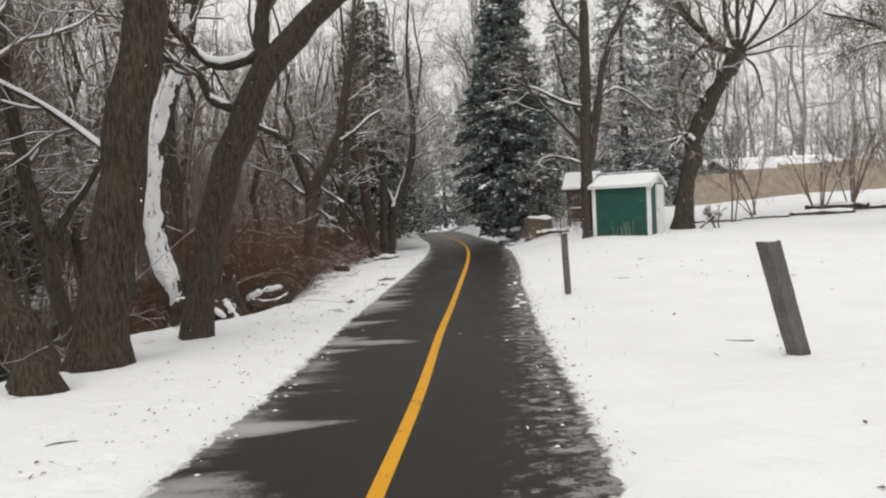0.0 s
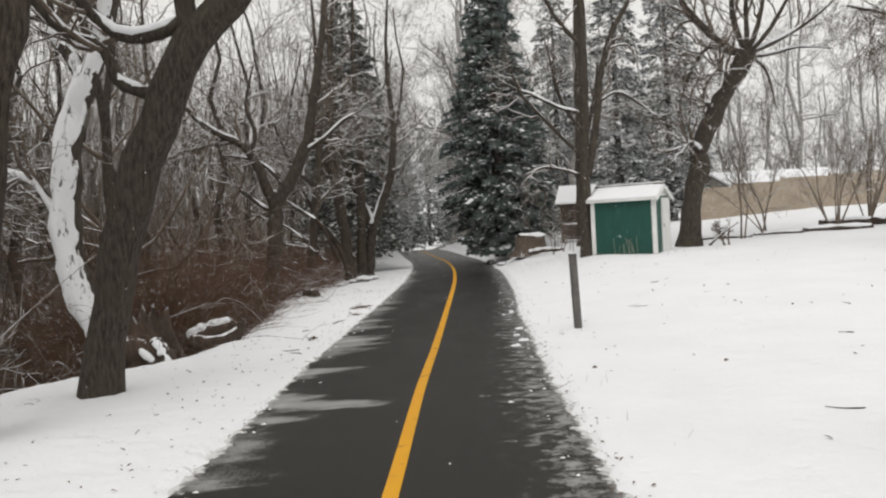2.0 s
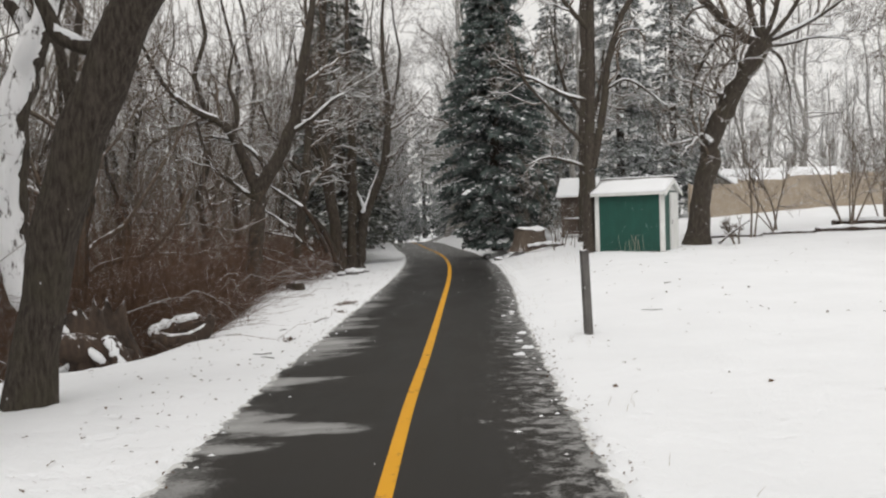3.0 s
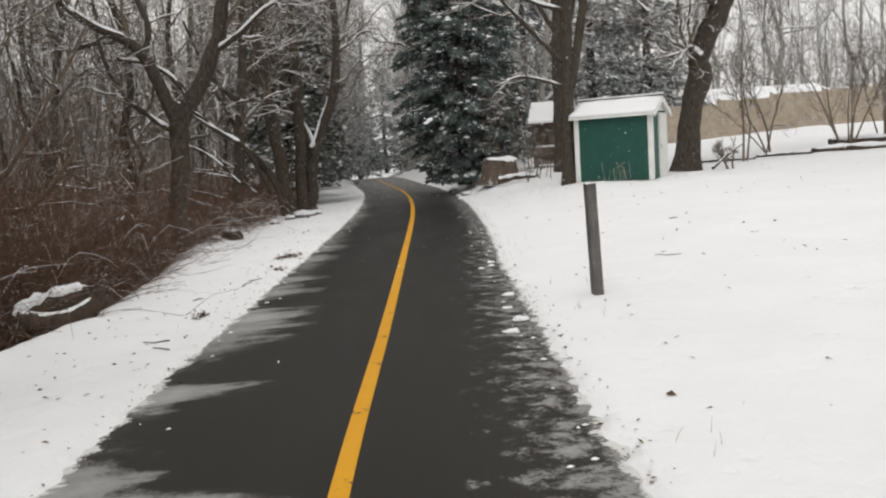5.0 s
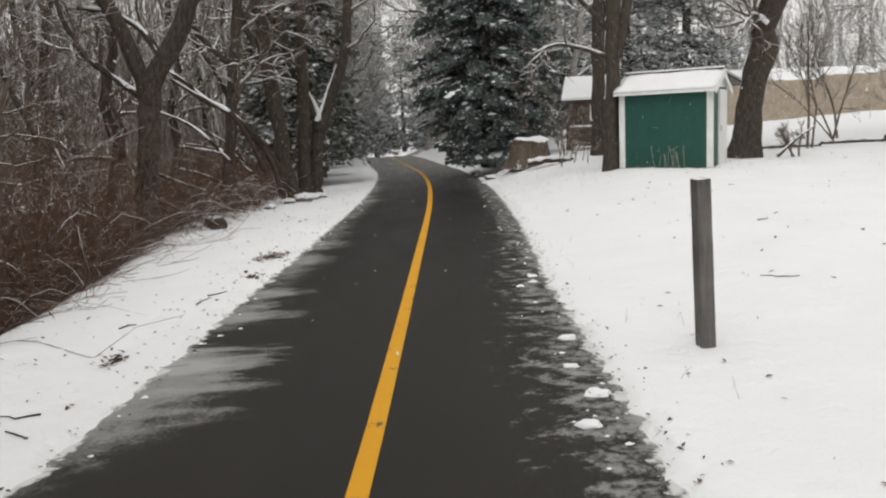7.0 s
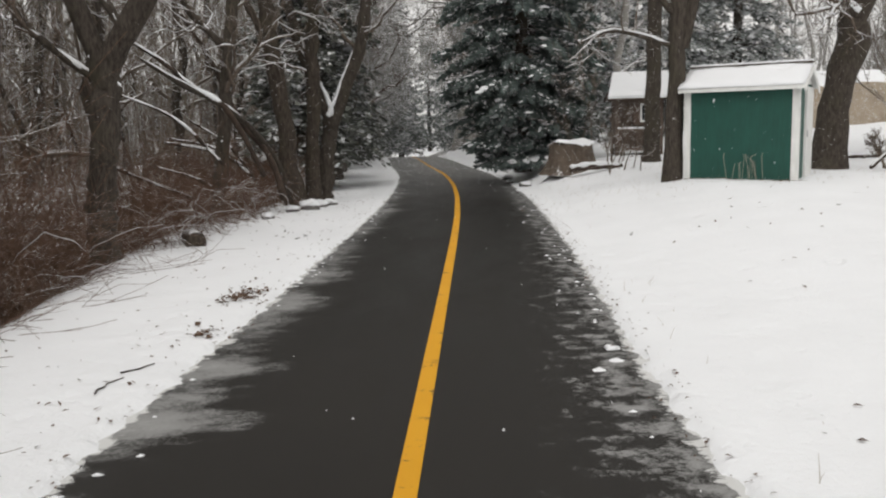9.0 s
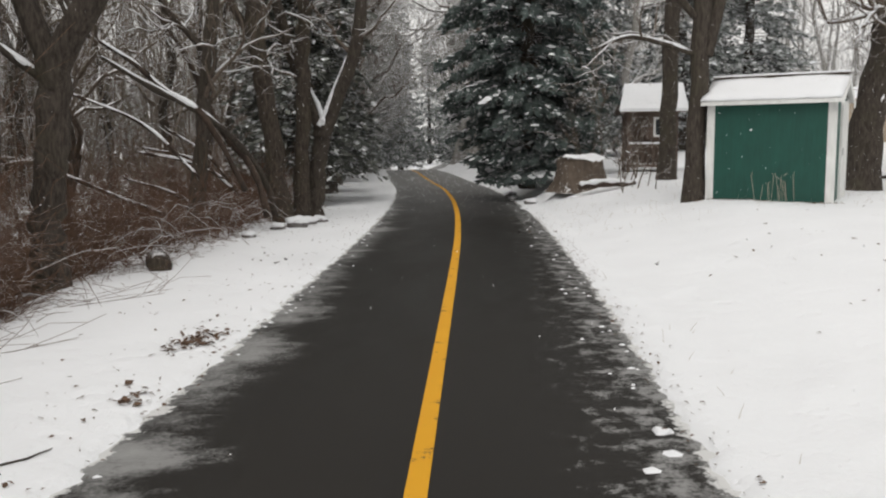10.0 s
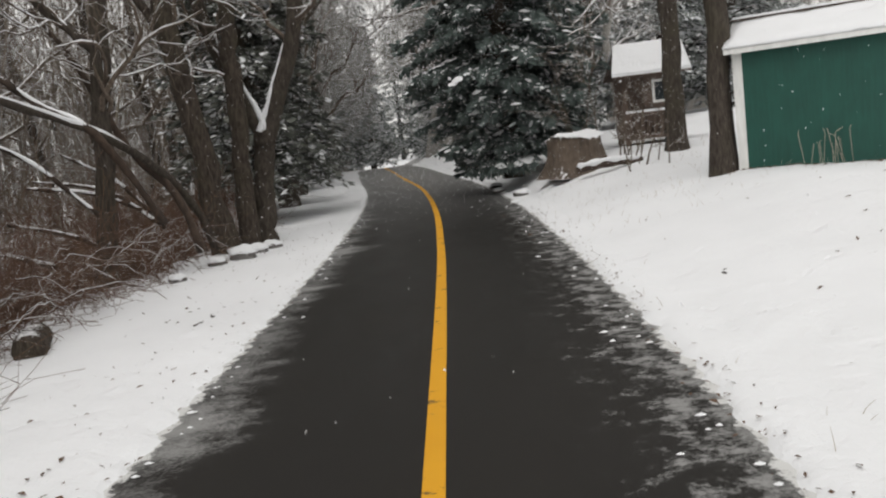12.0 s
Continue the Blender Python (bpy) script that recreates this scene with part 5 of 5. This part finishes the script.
def stone(x, y, size, seed):
    top = thing("stone", x, y, gz(x, y) + size * 0.15, "grey field stone under a cap of snow", "stone", "stones at the verge")
    bm = bmesh.new()
    bmesh.ops.create_icosphere(bm, subdivisions=3, radius=size)
    for v in bm.verts:
        v.co *= 1 + 0.35 * noise.noise(v.co / size * 1.3 + Vector((seed, 0, 0)))
        v.co.z *= 0.6
    part("rock", bm, ROCK, top, smooth=True)
    bm = bmesh.new()
    bmesh.ops.create_icosphere(bm, subdivisions=3, radius=size * 0.86)
    for v in bm.verts:
        v.co *= 1.12 + 0.5 * noise.noise(v.co / size * 1.3 + Vector((seed, 0, 0))) + 0.15 * noise.noise(v.co / size * 4)
        v.co.z = max(v.co.z, -0.2 * size) * 0.5 + size * 0.27
    part("snow", bm, CAP, top, "cap of snow", True)
    return top


for i, (x, y, s) in enumerate(((-1.85, 29.95, 0.16), (-2.0, 29.45, 0.2), (-1.70, 30.4, 0.14), (-2.25, 28.9, 0.13), (-2.5, 27.7, 0.11), (2.6, 37.5, 0.14), (2.55, 36.2, 0.12), (2.75, 34.2, 0.16), (2.5, 33.2, 0.1))):
    stone(x, y, s, i * 3.1)


# ---- cut stump by the spruce ----
def big_stump():
    top = thing("tree_stump", 3.72, 33.3, gz(3.72, 33.3) - 0.06, "broad old brown cut stump topped with snow", "tree stump")
    a = np.linspace(0, 2 * np.pi, 41)[:-1]
    lobes = 1 + 0.10 * np.sin(3 * a + 1) + 0.07 * np.sin(5 * a) + 0.04 * np.sin(9 * a)
    v, rows = [], 9
    for j in range(rows):
        f = j / (rows - 1)
        r = 0.50 * (1 + 0.45 * (1 - f) ** 3) * lobes ** (1.4 - f)
        zz = 0.74 * f + 0.05 * np.sin(2 * a) * f
        v.append(np.column_stack([r * np.cos(a), r * 0.8 * np.sin(a), zz]))
    v = np.concatenate(v + [np.array([[0, 0, 0.72]])])
    ids = np.arange(rows * 40).reshape(rows, 40)
    nx = np.roll(ids, -1, 1)
    q = np.stack([ids[:-1], nx[:-1], nx[1:], ids[1:]], -1).reshape(-1, 4)
    cap = np.column_stack([ids[-1], nx[-1], np.full(40, rows * 40)])
    me = mesh_of("wood", v, [q, cap], CUT_WOOD)
    knobbly(me, 0.03, 5, 3)
    adopt(new("wood", me), top)
    ring = np.column_stack([0.53 * lobes * np.cos(a), 0.43 * lobes * np.sin(a), 0.735 + 0.05 * np.sin(2 * a)])
    inner = ring * np.array((0.8, 0.8, 1)) + np.array((0, 0, 0.06))
    vv = np.concatenate([ring, inner, [[0, 0, 0.83]]])
    i0, i1 = np.arange(40), np.arange(40) + 40
    me = mesh_of("snow", vv, [np.column_stack([i0, np.roll(i0, -1), np.roll(i1, -1), i1]), np.column_stack([i1, np.roll(i1, -1), np.full(40, 80)])], CAP)
    knobbly(me, 0.03, 4, 8)
    tagged(adopt(new("snow", me), top), "pad of snow on the cut top")
    return top


big_stump()
fallen_log([(3.55, 32.35, 0.36), (4.1, 32.3, 0.42), (4.75, 32.4, 0.40)], [0.07, 0.08, 0.06], "short dark log lying before the stump", 89, share=0.9)


# ---- playhouse behind the trees ----
def playhouse():
    top = thing("playhouse", 5.15, 34.9, 0.25, "brown wooden playhouse on posts with a snowy roof", "playhouse", turn=-8)
    W, D, F, H = 1.2, 1.5, 0.5, 1.82
    part("deck", boxes((0, W, 0, D, F - 0.08, F)), BROWN, top)
    for x in (0.0, W - 0.09):
        for y in (0.0, D - 0.09):
            part("post", boxes((x, x + 0.09, y, y + 0.09, -0.2, H)), BROWN, top)
    for i in range(8):
        x = 0.1 + i * (W - 0.2) / 8
        part("rail_slat", boxes((x, x + 0.06, 0.02, 0.045, F, F + 0.42)), BROWN, top)
    part("rail", boxes((0.05, W - 0.05, 0.0, 0.06, F + 0.42, F + 0.48)), BROWN, top)
    part("snow", boxes((0.05, W - 0.05, -0.005, 0.065, F + 0.48, F + 0.53)), CAP, top, "snow on the rail")
    part("back_wall", boxes((0.09, W - 0.09, D - 0.06, D - 0.02, F, H)), BROWN, top)
    win = part("window", boxes((0.62, 0.98, -0.004, 0.05, 1.15, 1.62)), WHITE, top, "small white-framed window")
    part("pane", boxes((0.67, 0.93, -0.010, -0.002, 1.2, 1.57)), DARK_GLASS, win)
    part("front_panel", boxes((0.45, W - 0.09, 0.004, 0.044, F + 0.6, H)), BROWN, top)
    for s in (1, -1):
        for name, lift, th, mat in (("roof_slope", 0.0, 0.03, BROWN), ("snow", 0.032, 0.07, CAP)):
            bm = bmesh.new()
            ye, yr = (-0.22 if s > 0 else D + 0.22), D / 2
            pts = [(-0.2, ye, H - 0.1 + lift), (W + 0.2, ye, H - 0.1 + lift), (W + 0.2, yr, H + 0.55 + lift), (-0.02, yr, H + 0.55 + lift)]
            a = [bm.verts.new(Vector(q) + Vector((0, 0, e))) for e in (0, th) for q in pts]
            bm.faces.new(a[:4]), bm.faces.new(a[4:][::-1])
            for i in range(4):
                bm.faces.new((a[i], a[(i + 1) % 4], a[4 + (i + 1) % 4], a[4 + i]))
            bmesh.ops.recalc_face_normals(bm, faces=bm.faces)
            part(name, bm, mat, top, "snow on the roof" if mat is CAP else "")
    return top


playhouse()


# ---- board fence and houses beyond the lawn ----
def fence():
    top = thing("fence", 13.0, 45.0, 0.0, "tall tan board fence across the back of the lawn", "fence")
    rs, plank = random.Random(5), None
    for i in range(12):
        x = i * 2.42
        z = gz(13.0 + x + 1.2, 45.0) - 0.05
        rail = part("rail", boxes((x, x + 2.42, 0.024, 0.06, z + 0.3, z + 0.39), (x, x + 2.42, 0.024, 0.06, z + 1.25, z + 1.34)), TAN, top)
        for j in range(16):
            if plank is None:
                ob = part("board", boxes((0.003, 0.147, 0, 0.022, 0, 1.62)), TAN, top)
                plank = ob.data
            else:
                ob = adopt(new("board", plank), top)
            ob.location = (x + j * 0.151, rs.uniform(-0.012, 0.0), z + rs.uniform(-0.02, 0.015))
        part("fence_post", boxes((x - 0.06, x + 0.04, 0.062, 0.15, z - 0.2, z + 1.7)), TAN, top)
    return top


fence()


def house(x, y, z, w, d, h, rise, turn, label):
    top = thing("house", x, y, z, label, "house", "houses behind the fence", turn)
    wall = part("wall", boxes((0, w, 0, d, -0.3, h)), SIDING, top)
    for s in (1, -1):
        for name, lift, th, mat in (("roof", 0.0, 0.08, BROWN), ("snow", 0.085, 0.12, CAP)):
            bm = bmesh.new()
            ye, yr = (-0.5 if s > 0 else d + 0.5), d / 2
            pts = [(-0.4, ye, h - 0.1 + lift), (w + 0.4, ye, h - 0.1 + lift), (w + 0.4, yr, h + rise + lift), (-0.4, yr, h + rise + lift)]
            a = [bm.verts.new(Vector(q) + Vector((0, 0, e))) for e in (0, th) for q in pts]
            bm.faces.new(a[:4]), bm.faces.new(a[4:][::-1])
            for i in range(4):
                bm.faces.new((a[i], a[(i + 1) % 4], a[4 + (i + 1) % 4], a[4 + i]))
            bmesh.ops.recalc_face_normals(bm, faces=bm.faces)
            part(name, bm, mat, top, "snow-covered roof" if mat is CAP else "")
    for xx in (0.0, w):
        bm = bmesh.new()
        t = [bm.verts.new((xx + e, yy, zz)) for e in (-0.02, 0.02) for yy, zz in ((0, h), (d, h), (d / 2, h + rise))]
        bm.faces.new(t[:3]), bm.faces.new(t[3:][::-1])
        for i in range(3):
            bm.faces.new((t[i], t[(i + 1) % 3], t[3 + (i + 1) % 3], t[3 + i]))
        part("gable", bm, SIDING, top)
    for i in range(int(w // 2.2)):
        a = 0.9 + i * 2.2
        win = part("window", boxes((a, a + 0.9, -0.05, 0.02, h - 1.6, h - 0.5)), WHITE, top)
        part("pane", boxes((a + 0.07, a + 0.83, -0.062, -0.048, h - 1.53, h - 0.57)), DARK_GLASS, win)
    return top


house(18.0, 52.0, 0.9, 7.0, 5.5, 1.75, 0.9, 4, "low beige outbuilding with a snowy roof behind the fence")
house(11.0, 56.0, 0.9, 4.0, 4.0, 2.0, 0.8, 0, "small white-roofed outbuilding behind the fence")


# ---- saplings, edging logs and sticks on the lawn ----
def sapling(x, y, stems, height, seed, label="multi-stemmed bare shrub rising from the snow", twigs=11, base=0.07):
    rng = np.random.default_rng(seed)
    top = thing("shrub", x, y, gz(x, y) - 0.04, label, "shrub", "bare shrubs on the lawn")
    k = 8
    p, r = [], []
    for i in range(stems):
        d = np.array((rng.normal(0, 0.30), rng.normal(0, 0.2), 1.0))
        q = [np.array((rng.normal(0, base), rng.normal(0, base), 0.0))]
        for _ in range(k - 1):
            d = d + rng.normal(size=3) * 0.10
            d /= np.linalg.norm(d)
            q.append(q[-1] + d * height * rng.uniform(0.8, 1.1) / k)
        p.append(q)
        r.append(rng.uniform(0.025, 0.045) * (1 if base < 0.1 else 0.4) * np.linspace(1, 0.25, k))
    p, r = np.array(p), np.array(r)
    for i in range(stems):
        adopt(new("stem", flat_tubes("stem", [(p[i:i + 1], r[i:i + 1], 6)], TWIG)), top)
    p1, r1 = grow(rng, p, r, twigs, height * 0.32, 0.5, 38, 0.08, k=5, least=0.008)
    p2, r2 = grow(rng, p1, r1, 7, height * 0.16, 0.5, 40, 0.05, k=4, least=0.007)
    tagged(adopt(new("crown", flat_tubes("crown", [(p1, r1, 4), (p2, r2, 3)], TWIG)), top), kind="stuff")
    return top


sapling(10.85, 31.8, 2, 4.6, 91, "two-stemmed young bare tree rising from the snow")
sapling(11.9, 32.4, 4, 3.6, 92)
sapling(14.4, 32.6, 6, 3.8, 93)
sapling(15.8, 33.0, 6, 4.2, 94)
sapling(18.5, 34.0, 6, 4.2, 95)
sapling(9.6, 30.0, 4, 0.9, 96)
sapling(4.45, 31.9, 7, 1.2, 97, "clump of thin bare stems beside the old stump", 2, 0.32)
sapling(4.9, 33.4, 6, 1.5, 98, "clump of thin bare stems before the playhouse", 3, 0.3)
sapling(4.15, 34.6, 4, 2.6, 99, "sparse bare shrub behind the old stump", 5, 0.15)


def edging(x0, x1, y, z, thick, seed, label):
    fallen_log([(x0, y, z), ((x0 + x1) / 2, y + 0.1, z + 0.02), (x1, y - 0.05, z)], [thick, thick * 1.1, thick], label, seed, share=0.9)


for i, (x0, x1, y, t) in enumerate(((9.0, 11.2, 32.0, 0.05), (11.4, 13.1, 32.3, 0.05), (13.2, 15.6, 32.4, 0.09), (14.0, 16.4, 32.9, 0.10), (15.5, 18.6, 33.2, 0.09))):
    edging(x0, x1, y, gz((x0 + x1) / 2, y) + t * 0.8 + (0.14 if i == 3 else 0), t, 100 + i, "low landscape timber edging a bed, topped with snow")
fallen_log([(8.75, 29.0, 0.42), (9.25, 29.2, 0.75), (9.8, 29.4, 1.05)], [0.04, 0.035, 0.025], "broken branch leaning beside the shed", 110, share=0.5)


def weeds_at_shed():
    rng = np.random.default_rng(111)
    top = thing("dry_stalks", 6.05, 27.9, gz(6.05, 27.9) - 0.02, "dry pale weed stalks in front of the green shed", "weed")
    for i in range(13):
        x, y = rng.normal(0, 0.2), rng.normal(0, 0.06)
        k = 6
        d = np.array((rng.normal(0, 0.12), rng.normal(0, 0.1), 1.0))
        tall = rng.uniform(0.32, 0.62)
        q = np.array([(x, y, 0) + d * t * tall for t in np.linspace(0, 1, k)])
        q[-1] += np.array((rng.normal(0, 0.04), 0, -0.06))
        adopt(new("stalk", flat_tubes("stalk", [(q[None], np.full((1, k), 0.0038), 4)], STRAW)), top)


weeds_at_shed()


def scatter(name, label, category, seed, count, place, mat, size):
    """Curled leaf and twig litter on the snow."""
    rng = np.random.default_rng(seed)
    x, y = place(rng, count)
    z = ground_z(x, y)
    rz = np.maximum(z, path_z(y) + 0.004)
    s = size * rng.uniform(0.4, 1.3, count)
    a = rng.uniform(0, 2 * np.pi, count)
    ux = np.column_stack([np.cos(a), np.sin(a), rng.normal(0, 0.25, count)]) * s[:, None]
    uy = np.column_stack([-np.sin(a), np.cos(a), rng.normal(0, 0.35, count)]) * (s * rng.uniform(0.3, 0.6, count))[:, None]
    c = np.column_stack([x, y, rz + 0.008])
    lift = np.array((0, 0, 1.0)) * (s * 0.3)[:, None]
    v = np.stack([c - ux, c - 0.2 * ux + uy + lift, c + ux + 0.3 * lift, c - 0.1 * ux - uy + lift * 0.8, c + 0.25 * lift], axis=1).reshape(-1, 3)
    b = (np.arange(count) * 5)[:, None]
    f = np.concatenate([b + np.array([[i, (i + 1) % 4, 4]]) for i in range(4)])
    return tagged(new(name, mesh_of(name, v, f, mat, False)), label, category, "", "stuff")


def on_lawn(rng, n):
    return rng.uniform(1.7, 12, n), rng.uniform(3, 31, n)


def on_verge(rng, n):
    y = rng.uniform(3, 34, n)
    return centre(y) - 1.75 - rng.uniform(0, 1, n) ** 1.4 * 1.3, y


def on_edges(rng, n):
    y = rng.uniform(3, 32, n)
    left, right = half_widths(y)
    return centre(y) + np.where(rng.uniform(0, 1, n) < 0.35, -left - rng.normal(0, 0.08, n), right + rng.normal(0.03, 0.08, n)), y


def leaf_piles(rng, n):
    k = rng.choice(3, n, p=(0.7, 0.16, 0.14))
    cx, cy = np.array((-1.40, -1.37, -1.76))[k], np.array((20.4, 19.0, 15.66))[k]
    wide = np.array((1.0, 0.5, 0.45))[k]
    return cx + rng.normal(0, 0.1, n) * wide, cy + rng.normal(0, 0.2, n) * wide


def shed_foot(rng, n):
    f = rng.uniform(-0.05, 1.1, n)
    return 5.08 + f * 1.98 * math.cos(radians(32.5)) - 0.08 * rng.uniform(0, 1.6, n), 28.69 - f * 1.98 * math.sin(radians(32.5)) - 0.1 * rng.uniform(0.2, 1.6, n)


scatter("shed_debris", "dark leaves and bits along the foot of the shed", "debris", 125, 110, shed_foot, LEAF, 0.035)
scatter("leaf_litter", "scattered dead leaves on the snowy lawn", "leaves", 121, 260, on_lawn, LEAF, 0.03)
scatter("verge_leaves", "dead leaves and bits on the snowy verge", "leaves", 122, 460, on_verge, LEAF, 0.02)
scatter("edge_debris", "dark crumbs of leaf and soil along the path's edge", "debris", 123, 1100, on_edges, LEAF, 0.016)
scatter("leaf_pile", "patches of brown leaves showing through the snow", "leaves", 124, 200, leaf_piles, LEAF, 0.032)


def snow_crumbs():
    rng = np.random.default_rng(131)
    n = 150
    y = rng.uniform(3, 34, n)
    side = rng.uniform(0, 1, n) < 0.45
    left, right = half_widths(y)
    x = centre(y) + np.where(side, 0.06 - left + np.abs(rng.normal(0, 0.10, n)), right - 0.07 - np.abs(rng.normal(0, 0.16, n)))
    s = rng.uniform(0.006, 0.022, n) * np.where(rng.uniform(0, 1, n) < 0.05, 2.2, 1.0)
    base = path_z(y) + 0.0
    c = np.column_stack([x, y, base])
    ring = [c + np.column_stack([np.cos(a) * s * rng.uniform(0.8, 1.9, n), np.sin(a) * s * rng.uniform(0.7, 1.1, n), -0.004 + 0 * s]) for a in np.arange(6) * np.pi / 3]
    v = np.stack(ring + [c + np.column_stack([0 * s, 0 * s, s * 0.4])], axis=1).reshape(-1, 3)
    b = (np.arange(n) * 7)[:, None]
    f = np.concatenate([b + np.array([[i, (i + 1) % 6, 6]]) for i in range(6)])
    return tagged(new("snow_crumbs", mesh_of("snow_crumbs", v, f, CAP)), "crumbs of snow strewn on the asphalt's edges", "snow", "", "stuff")


snow_crumbs()


def snow_clump(x, y, size, seed):
    top = thing("snow_clump", x, y, path_z(y) - 0.012, "lump of snow lying on the wet edge of the path", "snow clump", "snow clumps on the path")
    bm = bmesh.new()
    bmesh.ops.create_icosphere(bm, subdivisions=3, radius=size)
    for v in bm.verts:
        v.co *= 1 + 0.45 * noise.noise(v.co / size * 1.5 + Vector((seed, 0, 0))) + 0.15 * noise.noise(v.co / size * 5)
        v.co.x *= 1.25
        v.co.z = max(v.co.z, -0.02) * 0.6
    part("snow", bm, CAP, top, smooth=True)


for i, (x, y, size) in enumerate(((1.40, 15.81, 0.055), (1.27, 15.09, 0.045), (1.31, 14.51, 0.06), (1.16, 14.02, 0.055), (1.53, 18.39, 0.05))):
    snow_clump(x, y, size, 2.3 * i)


def sticks():
    rng = np.random.default_rng(141)
    for i in range(16):
        if i < 8:
            x, y = rng.uniform(2.2, 7), rng.uniform(5, 24)
        else:
            y = rng.uniform(6, 27)
            x = float(centre(y)) - rng.uniform(1.7, 2.5)
        top = thing("stick", x, y, gz(x, y) + 0.004, "thin dark fallen twig lying on the snow", "twig", "twigs on the snow")
        ln = rng.uniform(0.12, 0.32)
        a = rng.uniform(0, np.pi)
        s = np.linspace(-0.5, 0.5, 6)
        p = np.column_stack([np.cos(a) * s * ln, np.sin(a) * s * ln, 0 * s])
        p[:, :2] += rng.normal(size=(6, 2)) * 0.015
        p[:, 2] = [gz(x + q[0], y + q[1]) - gz(x, y) + 0.004 for q in p]
        adopt(new("twig", flat_tubes("twig", [(p[None], np.linspace(0.008, 0.004, 6)[None], 5)], OAK_BARK)), top)


sticks()


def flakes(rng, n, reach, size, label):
    """Flakes in the air, each a falling six-sided sliver or, far off, one plate; the big dense ones stand in for haze.
    """
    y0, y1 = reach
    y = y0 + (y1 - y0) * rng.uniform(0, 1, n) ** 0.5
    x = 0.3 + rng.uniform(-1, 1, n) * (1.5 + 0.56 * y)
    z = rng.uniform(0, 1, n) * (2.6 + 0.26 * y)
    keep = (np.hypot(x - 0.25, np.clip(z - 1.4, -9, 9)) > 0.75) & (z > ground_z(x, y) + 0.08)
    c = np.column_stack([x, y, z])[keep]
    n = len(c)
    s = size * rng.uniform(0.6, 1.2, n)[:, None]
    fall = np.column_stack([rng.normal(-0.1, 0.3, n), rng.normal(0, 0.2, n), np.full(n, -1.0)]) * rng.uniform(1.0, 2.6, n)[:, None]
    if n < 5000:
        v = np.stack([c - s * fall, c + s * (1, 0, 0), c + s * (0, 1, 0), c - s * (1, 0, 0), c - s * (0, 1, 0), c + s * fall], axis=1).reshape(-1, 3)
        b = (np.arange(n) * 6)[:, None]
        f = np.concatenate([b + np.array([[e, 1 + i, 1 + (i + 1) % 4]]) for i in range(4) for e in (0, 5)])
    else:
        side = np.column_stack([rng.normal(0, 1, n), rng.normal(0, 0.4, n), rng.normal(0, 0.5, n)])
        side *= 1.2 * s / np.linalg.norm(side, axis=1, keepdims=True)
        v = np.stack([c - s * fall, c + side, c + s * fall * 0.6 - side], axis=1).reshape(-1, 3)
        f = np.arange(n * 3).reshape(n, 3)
    return tagged(new("falling_snow_and_haze", mesh_of("falling_snow_and_haze", v, f, CAP, False)), label, "snow", "", "stuff")


def falling_snow_and_haze():
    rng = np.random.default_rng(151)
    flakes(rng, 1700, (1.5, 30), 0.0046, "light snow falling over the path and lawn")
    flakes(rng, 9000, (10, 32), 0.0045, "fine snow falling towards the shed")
    # The last three layers, larger with distance, are added to stand in for haze.
    flakes(rng, 210000, (28, 37), 0.0058, "dense snow plates past the shed, standing in for haze")
    flakes(rng, 150000, (37, 53), 0.012, "oversized snow plates along the path, standing in for haze")
    flakes(rng, 165000, (52, 95), 0.0265, "oversized snow plates before the distant woods, standing in for haze")


falling_snow_and_haze()


def lawn_grass():
    """Dry grass tips that poke through the snow near the path, the shed and the stump."""
    rng = np.random.default_rng(161)
    n = 600
    y = np.concatenate([rng.uniform(5, 30, n // 15), rng.uniform(27.0, 34, n - n // 15)])
    x = np.where(np.arange(n) < n // 15, centre(y) + 1.6 + np.abs(rng.normal(0, 0.25, n)), rng.uniform(2.6, 9.0, n))
    k = 3
    z = ground_z(x, y) - 0.01
    h = rng.uniform(0.02, 0.11, n)
    d = rng.normal(0, 0.5, (n, 2))
    s = np.linspace(0, 1, k)[None]
    p = np.stack([x[:, None] + d[:, :1] * h[:, None] * s ** 1.5, y[:, None] + d[:, 1:] * h[:, None] * s ** 1.5, z[:, None] + h[:, None] * s], -1)
    r = np.full((n, 1), 0.0022) * np.linspace(1, 0.4, k)[None]
    return tagged(new("grass", flat_tubes("grass", [(p, r, 3)], STRAW)), "dry grass tips poking through thin snow", "grass", "", "stuff")


lawn_grass()
